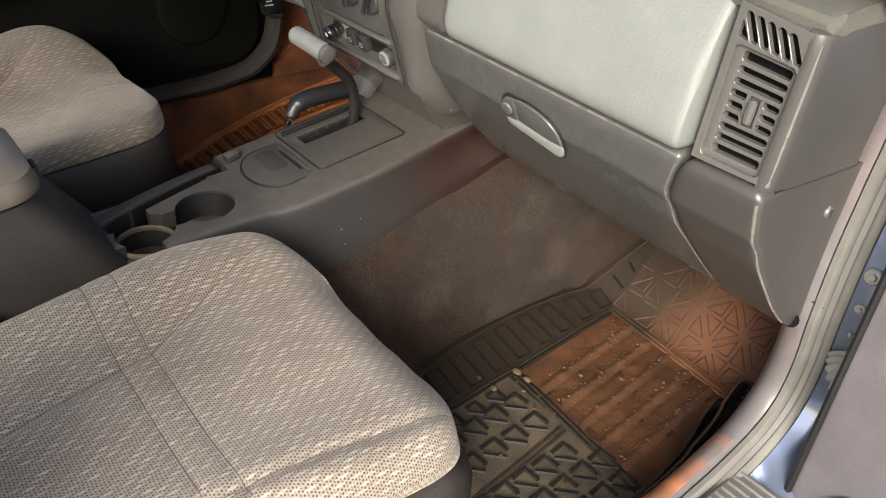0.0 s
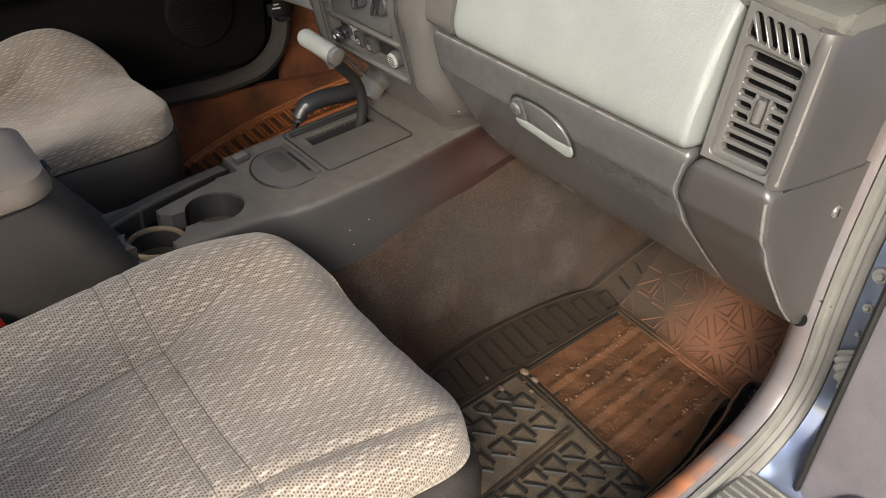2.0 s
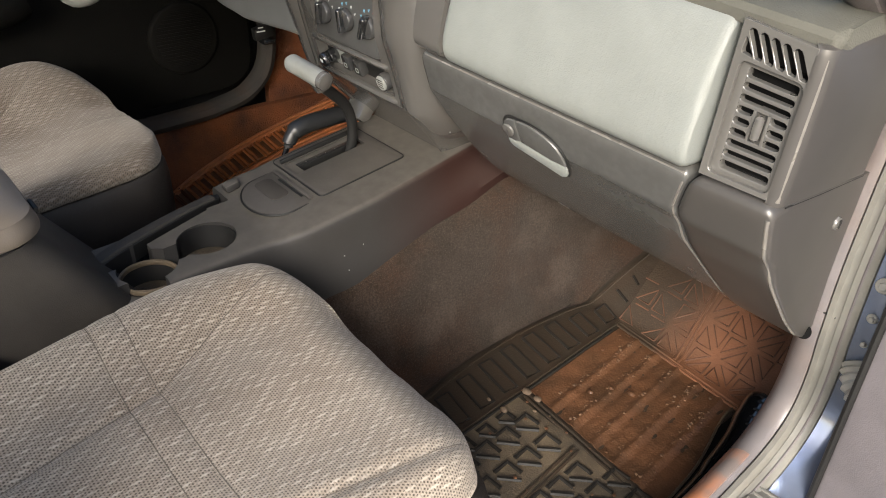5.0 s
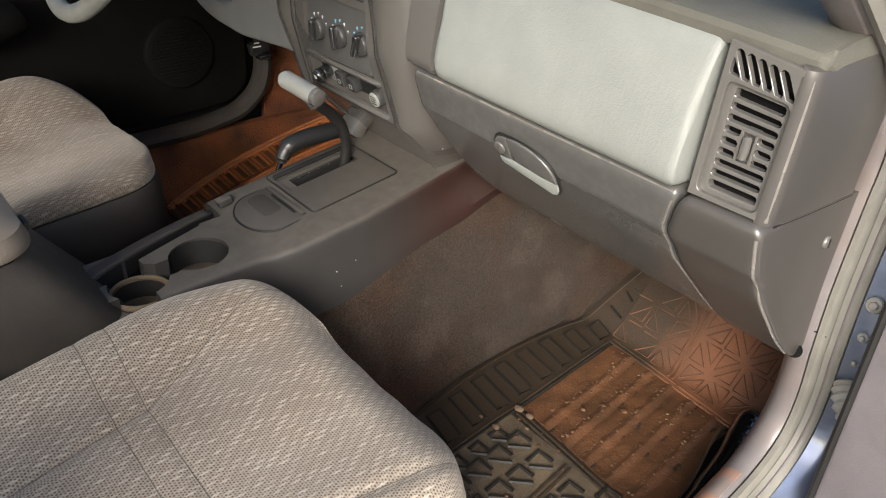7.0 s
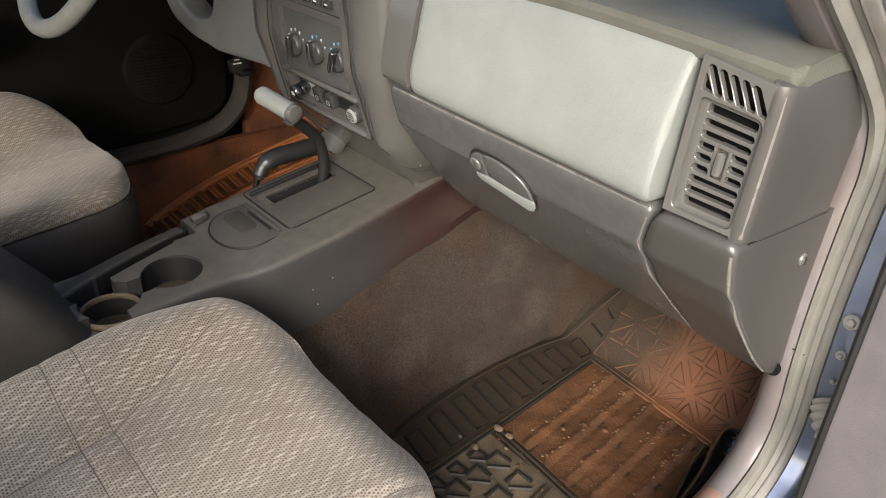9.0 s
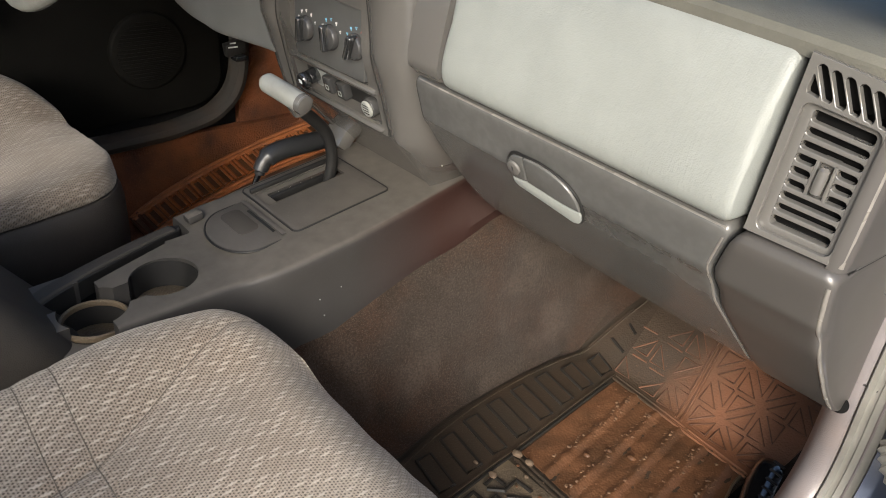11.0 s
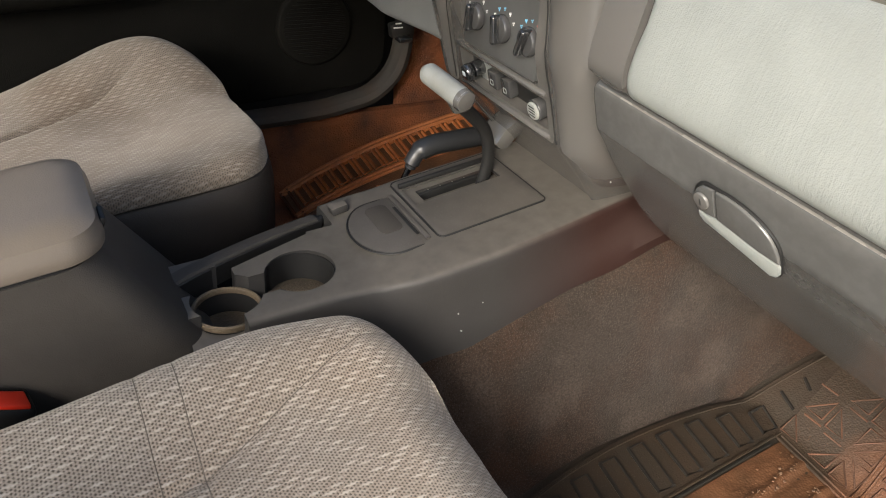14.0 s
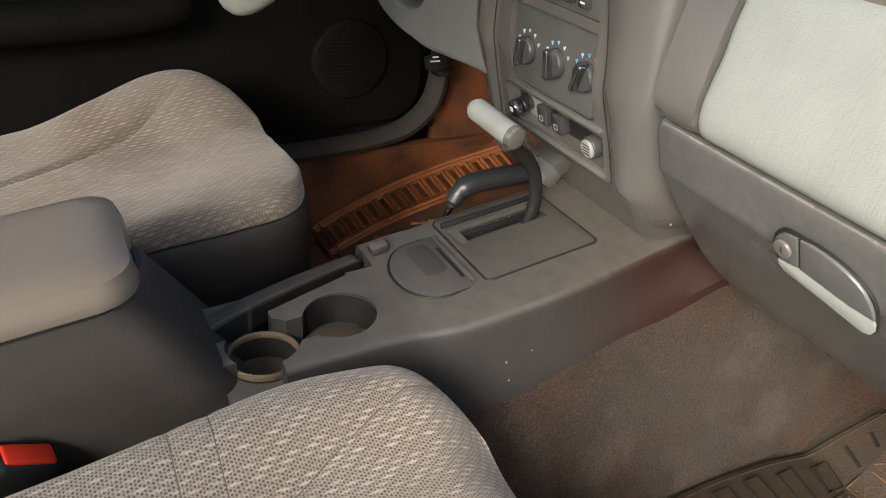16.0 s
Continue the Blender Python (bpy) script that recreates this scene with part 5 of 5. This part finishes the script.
        part("cross_rib", tube([P(x + 0.013 * s, y - 0.033 * s, 0.0058), P(x + 0.038 * s, y - 0.008 * s, 0.0058)], 0.0035, 6, flat=0.9), M_RIB, mat)

    for x, top in ((0.4, 0.024), (0.424, 0.045), (0.4735, 0.041)):
        for r in range(5):
            angle_rib(x + 0.002 * r, top - 0.0435 * r, 0.72 if x < 0.41 else 1.0)
    for x, top in ((0.544, 0.034), (0.585, 0.0705), (0.629, 0.066)):
        for r in range(6):
            angle_rib(x + 0.001 * r, top - 0.0405 * r, 0.95)
    for dx in (-0.0045, 0.0045):
        bar([(0.523 + dx - 0.13 * (y - 0.055), y) for y in [-0.19 + 0.245 * i / 12 for i in range(13)]], 0.003, M_CORNER)

    # triangles at the front, on the toe board
    part("front_panel", sheet(lambda u, v: P((strip_end(0.365 + 0.2 * v) - 0.004) * (1 - u) + (right(0.36 + 0.2 * v) - 0.002) * u, 0.352 + 0.225 * v - 0.018 * u, 0.0062), 24, 30, (0, 0, -0.003)), M_FRONT, mat, "muddy front panel of the mat")
    for dx in (-0.0045, 0.0045):
        bar([(0.4925 + dx - 0.16 * (y - 0.352), y) for y in [0.352 + 0.2 * i / 14 for i in range(15)]], 0.0024, M_FRONT, h=0.0075)
    for r in range(4):
        for c in range(7):
            cell = 0.046
            y = 0.384 + cell * 0.86 * r
            x = 0.3835 + cell * c - 0.16 * (y - 0.352) + (0.005 if c > 2 else -0.008)
            y -= 0.075 * (x - 0.38)
            if x > right(y) - 0.012 or x < left(y) + 0.08:
                continue
            a, b = 0.0185, 0.0165
            for flip in (1, -1):
                tri = [(x - a * flip, y - b * flip), (x + (a - 0.0075) * flip, y - b * flip), (x - a * flip, y + (b - 0.0075) * flip)]
                if (r + c) % 2:
                    tri = [(2 * x - px, py) for px, py in tri]
                if x < 0.44 and flip < 0:
                    tri = tri[:2]
                part("triangle_rib", tube([P(px, py, 0.0068) for px, py in tri + (tri[:1] if len(tri) > 2 else [])], 0.0016, 5), M_GROOVE, mat)
    return mat


floor_mat()
lump = thing("rubber_flap", "black ribbed rubber edge curled up beside the sill", "rubber flap", at=(0.655, 0.28, 0.0))
part("flap", tube(smooth_path([(0.694, -0.1, 0.0), (0.69, 0.05, 0.004), (0.684, 0.15, 0.006), (0.67, 0.25, 0.012), (0.653, 0.32, 0.02), (0.646, 0.365, 0.03)], 6), [0.017] * 14 + [0.02] * 8 + [0.021] * 6 + [0.02, 0.016, 0.009], 12, flat=0.7), M_GLOSS, lump)
for k in range(6):
    part("flap_rib", tube([(0.638 + 0.004 * k, 0.352 - 0.017 * k, 0.03 - 0.002 * k), (0.65 + 0.004 * k, 0.355 - 0.017 * k, 0.041 - 0.003 * k), (0.664 + 0.004 * k, 0.358 - 0.017 * k, 0.037 - 0.003 * k)], 0.0022, 6), M_BLACK, lump)
# Black sheet painting the shade in the gap beside the sill.
part("sill_gap_shade", sheet(lambda u, v: (0.63 + 0.072 * u, -0.2 + 0.56 * v, 0.0025), 2, 8, (0, 0, -0.002)), M_VOID, lump)


def driver_mat():
    mat = thing("floor_mat", "red earth caked rubber mat in the driver's footwell", "floor mat", "floor mats", at=(-0.45, 0.1, 0.0))

    def P(u, v, h=0.0):
        # u: from the door side inwards, v: from the seat forwards
        x = -0.60 + 0.37 * u - 0.02 * math.sin(math.pi * v)
        y = -0.10 + 0.46 * v
        z = 0.012 + 0.14 * v ** 0.8 * (1 - 0.55 * u)
        return Vector((x, y, z + h))

    part("base", sheet(lambda u, v: P(u, v), 20, 30, (0, 0, -0.006)), M_MUD, mat, "rubber sheet under red earth")
    for u in (0.0, 0.03, 0.27, 0.3):
        part("rib", tube([P(u, i / 24, 0.002) for i in range(25)], 0.005, 6), M_EARTH_RIM, mat)
    for v in (0.0, 0.03):
        part("rib", tube([P(i / 10, v, 0.002) for i in range(11)], 0.004, 6), M_EARTH, mat)
    for i in range(15):
        v = 0.075 + 0.06 * i
        ring = [P(a, b, 0.005) for a, b in ((0.07, v - 0.02), (0.24, v - 0.02), (0.24, v + 0.02), (0.07, v + 0.02), (0.07, v - 0.02))]
        part("slot_rim", tube(ring, 0.0042, 6), M_EARTH_RIM, mat)
    rng = random.Random(8)
    for i in range(24):
        u, v = 0.36 + 0.5 * rng.random(), 0.05 + 0.5 * rng.random()
        part("v_rib", tube([P(u, v, 0.005), P(u + 0.05, v + 0.045, 0.005), P(u + 0.1, v, 0.005)], 0.004, 6), M_EARTH_RIM, mat)


driver_mat()
solid("driver_footwell_earth", sheet(lambda u, v: (-0.72 + 0.56 * u, -0.3 + 0.95 * v, floor_z(-0.72 + 0.56 * u, -0.3 + 0.95 * v) + 0.004), 30, 40, (0, 0, -0.003)), M_EARTH, "red earth over the driver's carpet", "earth", kind="stuff")


# ---- loose grit on the mats and carpet ----
def grit(name, count, spread, size, mat_, label, seed):
    rng = random.Random(seed)
    bm = bmesh.new()
    for _ in range(count):
        x, y, z = spread(rng)
        r = size * (0.35 + 1.5 * rng.random() ** 2.5)
        got = bmesh.ops.create_icosphere(bm, subdivisions=1, radius=r)["verts"]
        for v in got:
            v.co = Vector((v.co.x * (0.7 + 0.6 * rng.random()), v.co.y, v.co.z * 0.6)) + Vector((x, y, z + r * 0.3))
    solid(name, bm, mat_, label, "grit", kind="stuff")


def on_mat(rng):
    x, y = 0.38 + 0.27 * rng.random(), -0.1 + 0.45 * rng.random()
    return x, y, mat_z(x, y) + 0.008


grit("grit", 35, on_mat, 0.0011, M_PEBBLE, "small pale crumbs scattered on the mat", 3)


def on_ridge(rng):
    i, t = rng.randrange(5), rng.random() ** 0.8
    y = 0.095 + 0.24 * t
    return 0.4365 + 0.0455 * i - 0.1 * (y - 0.1) + rng.gauss(0.0, 0.0045), y - 0.02 * i / 5, 0.0085


grit("ridge_crumbs", 330, on_ridge, 0.0016, M_MUD_DRY, "dried mud crumbs along the mat's ridges", 6)
grit("mud_crumbs", 110, on_mat, 0.0018, M_MUD, "brown crumbs of dried mud on the mat", 4)
for i, (x, y, r) in enumerate(((0.414, 0.082, 0.009), (0.391, 0.08, 0.011), (0.398, 0.022, 0.009), (0.365, 0.02, 0.005), (0.43, 0.06, 0.005), (0.5, 0.215, 0.008), (0.47, 0.2, 0.006), (0.455, 0.165, 0.007))):
    bm = bmesh.new()
    bmesh.ops.create_icosphere(bm, subdivisions=2, radius=r * 0.62)
    for v in bm.verts:
        v.co = Vector((v.co.x * 1.3, v.co.y, v.co.z * 0.6)) * (1 + 0.25 * noise.noise(v.co * 180 + Vector((i, 0, 0)))) + Vector((x, y, 0.008 + r * 0.4))
    solid("pebble", bm, M_PEBBLE if i < 5 else M_MUD, "small rounded pebble lying on the rubber mat" if i < 5 else "lump of dried mud on the rubber mat", "pebble", "pebbles")
for x, y, z in ((0.1515, -0.111, 0.228), (0.152, -0.076, 0.237), (0.1535, -0.105, 0.2), (0.187, 0.065, 0.404)):
    solid("paint_fleck", cyl(0.0011, 0.0009, 0.0014, Matrix.Translation((x + 0.003, y, z)) @ Matrix.Rotation(radians(80), 4, "Y"), 10, 0), M_GRIP, "tiny white fleck on the plastic", "fleck", "white flecks")

# ---- passenger door opening: kick panel, seal, painted jamb ----
OPENING = [(-0.95, 0.1), (-0.1, 0.103), (0.03, 0.108), (0.09, 0.12), (0.14, 0.136), (0.178, 0.163), (0.195, 0.2), (0.197, 0.25), (0.19, 0.306), (0.186, 0.4), (0.194, 0.5), (0.2, 0.565), (0.175, 0.625), (0.1, 0.688), (0.0, 0.757), (-0.12, 0.84), (-0.28, 0.96), (-0.42, 1.08)]
edge = [(p.x, p.y) for p in smooth_path([(y, z, 0) for y, z in OPENING], 6)]


def edge_normal(i):
    a, b = edge[max(0, i - 1)], edge[min(len(edge) - 1, i + 1)]
    d = Vector((b[0] - a[0], b[1] - a[1], 0)).normalized()
    return Vector((d.y, -d.x, 0))


def band(section, name, mat_, label, parent, low=-1.0, ahead=9.0):
    """A section of (x, outward) points carried round the door opening, above the height low."""
    secs = []
    for i, (y, z) in enumerate(edge):
        if z < low or (y > ahead or z > 0.3) and ahead < 9:
            continue
        nrm = edge_normal(i)
        secs.append([Vector((x, y + nrm.x * o, z + nrm.y * o)) for x, o in section])
    return part(name, loft(secs), mat_, parent, label)


frame_ob = thing("door_frame", "grey trimmed and sealed frame of the open front door", "door frame", kind="structure", at=(0.75, 0.1, 0.0))
band([(0.7, 0.17), (0.703, 0.06), (0.707, 0.032), (0.714, 0.014), (0.723, 0.004), (0.733, -0.001), (0.7445, -0.0012), (0.7475, 0.0008), (0.748, 0.17)], "kick_panel", M_TRIM, "mauve-grey plastic sill and kick trim", frame_ob)
band([(0.748, 0.03), (0.7483, 0.0008), (0.7505, -0.003), (0.757, -0.004), (0.761, 0.002), (0.762, 0.03)], "weatherstrip", M_SEAL, "pale dirty rubber weatherstrip", frame_ob)
band([(0.769, 0.05), (0.769, 0.0082), (0.7705, 0.0072), (0.772, 0.0082), (0.772, 0.05)], "flange_groove", M_TRIM, "dark line along the flange", frame_ob)
band([(0.762, 0.06), (0.762, 0.008), (0.774, 0.009), (0.779, 0.013), (0.78, 0.06)], "flange", M_SEAL, "pale painted flange", frame_ob)
band([(0.78, 0.15), (0.78, 0.017), (0.79, 0.019), (0.83, 0.028), (0.865, 0.05), (0.88, 0.15)], "painted_jamb", M_PAINT, "glossy blue painted jamb", frame_ob)
band([(0.702, 0.05), (0.702, 0.006), (0.708, 0.0), (0.724, -0.006), (0.741, -0.003), (0.747, 0.004), (0.747, 0.05)], "pillar_trim", M_TRIM, "mauve-grey plastic windscreen pillar trim", frame_ob, 0.585)
band([(0.7005, 0.06), (0.7075, 0.03), (0.7145, 0.0118), (0.7235, 0.0018), (0.733, -0.0033), (0.7405, -0.0033), (0.741, 0.02), (0.7, 0.06)], "scuff_trim", M_SCUFF, "sill trim with an orange stain, its glow painted in", frame_ob, -1.0, 0.13)
part("trim_joint", box((0.06, 0.002, 0.002), pose(0.73, 0.188, 0.335, -10, 0, 0), 0), M_BLACK, frame_ob)
for y, z, r in ((0.206, 0.393, 0.01), (0.211, 0.345, 0.0065), (0.218, 0.305, 0.006)):
    bolt = part("bolt", cyl(r, r * 0.9, 0.008, Matrix.Translation((0.792, y - 0.004, z)) @ Matrix.Rotation(radians(70), 4, "X")), M_BOLT, frame_ob, "painted hinge bolt")
    part("bolt_head", cyl(r * 0.55, r * 0.5, 0.008, Matrix.Translation((0.793, y - 0.0105, z + 0.002)) @ Matrix.Rotation(radians(70), 4, "X"), 6), M_BOLT, bolt)
hinge = part("hinge", box((0.05, 0.012, 0.075), pose(0.822, 0.212, 0.318, 0, 0, -12), 0.004, 2), M_PAINT, frame_ob, "blue painted door hinge")
part("hinge_pin", cyl(0.008, 0.008, 0.085, pose(0.838, 0.2, 0.318), 20, 0.002), M_BOLT, hinge)
for z in (0.29, 0.345):
    part("hinge_bolt", cyl(0.008, 0.007, 0.008, Matrix.Translation((0.82, 0.2035, z)) @ Matrix.Rotation(radians(90), 4, "X"), 6, 0.001), M_BOLT, hinge)
part("boot", tube(smooth_path([(0.792, 0.222, 0.268), (0.81, 0.2, 0.25), (0.84, 0.185, 0.24)], 8), [0.016 + 0.004 * (k % 2) for k in range(17)], 14), M_BOLT, frame_ob, "ribbed pale cable boot")
part("side_panel", box((0.05, 0.6, 0.75), pose(0.865, 0.66, 0.25), 0.02, 3), M_PAINT, frame_ob)
TREAD_Z = 0.1115
tread = part("sill_plate", box((0.1, 0.86, 0.024), pose(0.8175, -0.318, TREAD_Z - 0.012), 0.003), M_SEAL, frame_ob, "ribbed pale sill plate")
for i in range(60):
    part("sill_rib", box((0.094, 0.004, 0.004), pose(0.8175, 0.104 - 0.0135 * i, TREAD_Z + 0.0012), 0.001, 1), M_SEAL, tread)
part("rocker", box((0.1, 1.2, 0.2), pose(0.84, -0.35, -0.07), 0.03, 3), M_PAINT, frame_ob)

# the open passenger door
DOOR = Matrix.Translation((0.818, 0.14, 0.0)) @ Matrix.Rotation(radians(-18), 4, "Z")
door = thing("passenger_door", "mauve-grey plastic inner side of the open passenger door", "car door", at=(0.85, 0.15, 0.0))
part("inner_panel", prism([(0.0, 0.0), (0.8, 0.0), (0.85, 0.6), (0.0, 0.62)], 0.04, DOOR @ face_y(0, 0, 0), 0.012, 4), M_OPEN_DOOR, door)
part("outer_skin", prism([(-0.02, -0.02), (0.84, -0.02), (0.88, 0.64), (-0.02, 0.64)], 0.05, DOOR @ face_y(0, 0.07, 0), 0.01, 3), M_PAINT, door)
part("edge_seal", tube([DOOR @ Vector((0.004, -0.002, z)) for z in (0.01, 0.3, 0.61)], 0.0045, 8), M_BLACK, door, "thin black seal along the door edge")
spk = part("speaker", cyl(0.07, 0.068, 0.008, DOOR @ face_y(0.12, -0.004, 0.12), 40, 0.003), M_OPEN_DOOR, door, "round speaker grille")
for k in range(6):
    r = 0.06 - 0.009 * k
    part("grille_ring", tube([DOOR @ face_y(0.12, -0.0085, 0.12) @ Vector((r * math.cos(a), r * math.sin(a), 0)) for a in (2 * math.pi * j / 40 for j in range(41))], 0.0018, 5, False), M_OPEN_DOOR, spk)

# ---- driver's door and sill ----
ddoor = thing("driver_door", "black vinyl driver's door with speaker and armrest", "car door", at=(-0.73, -0.3, 0.2))
DX = Matrix(((0, 0, 1, -0.715), (1, 0, 0, 0), (0, 1, 0, 0), (0, 0, 0, 1)))
corner = [(0.19 - 0.09 + 0.09 * math.cos(radians(a)), 0.265 + 0.075 * math.sin(radians(a))) for a in range(0, -91, -15)]
part("inner_panel", prism([(0.19, 0.68)] + corner + [(-0.15, 0.175), (-0.95, 0.16), (-0.95, 0.68)], 0.05, DX, 0.008, 3), M_DOORCARD, ddoor)
dspk = part("speaker", cyl(0.085, 0.08, 0.012, Matrix.Translation((-0.71, 0.02, 0.335)) @ Matrix.Rotation(radians(90), 4, "Y"), 48, 0.004), M_DOORCARD, ddoor, "round black speaker grille")
for k in range(17):
    z = -0.062 + 0.00775 * k
    w = math.sqrt(max(0.0, 0.066 ** 2 - z * z))
    part("grille_bar", box((0.004, 2 * w + 0.004, 0.0034), pose(-0.7035, 0.02, 0.335 + z), 0.0008, 1), M_DOORCARD, dspk)
part("armrest", tube(smooth_path([(-0.675, -0.31, 0.47), (-0.66, -0.36, 0.458), (-0.655, -0.5, 0.448), (-0.655, -0.75, 0.442)], 6), [0.02] + [0.036] * 18, 14, flat=1.0), M_DOORCARD, ddoor, "black door armrest")
dsill = thing("driver_sill", "grey plastic sill and kick trim on the driver's side", "door sill", kind="structure", at=(-0.7, 0, 0.15))
SILL = smooth_path([(-0.695, -0.9, 0.14), (-0.695, -0.1, 0.15), (-0.695, 0.09, 0.165), (-0.695, 0.17, 0.195), (-0.695, 0.215, 0.26), (-0.695, 0.225, 0.4), (-0.695, 0.225, 0.6)], 6)
part("trim", tube(SILL, 0.03, 10, flat=0.7), M_SILL, dsill)
part("kick_panel", box((0.03, 0.5, 0.5), pose(-0.72, 0.47, 0.3), 0.01), M_EARTH, dsill)
part("sill_side", box((0.03, 1.6, 0.16), pose(-0.705, -0.18, 0.06), 0.01), M_EARTH, dsill)

# hood release on the kick trim
hood = thing("hood_release", "small black hood release handle with white marks", "handle", at=(-0.66, 0.2, 0.33))
part("body", box((0.022, 0.05, 0.03), pose(-0.66, 0.195, 0.335, 10, 0, 0), 0.004), M_BLACK, hood)
part("grip", box((0.03, 0.03, 0.012), pose(-0.65, 0.2, 0.315), 0.003), M_GLOSS, hood)
for k in range(2):
    part("mark", box((0.0008, 0.014 + 0.008 * k, 0.003), pose(-0.648, 0.185, 0.349 - 0.009 * k), 0), M_WHITE, hood)
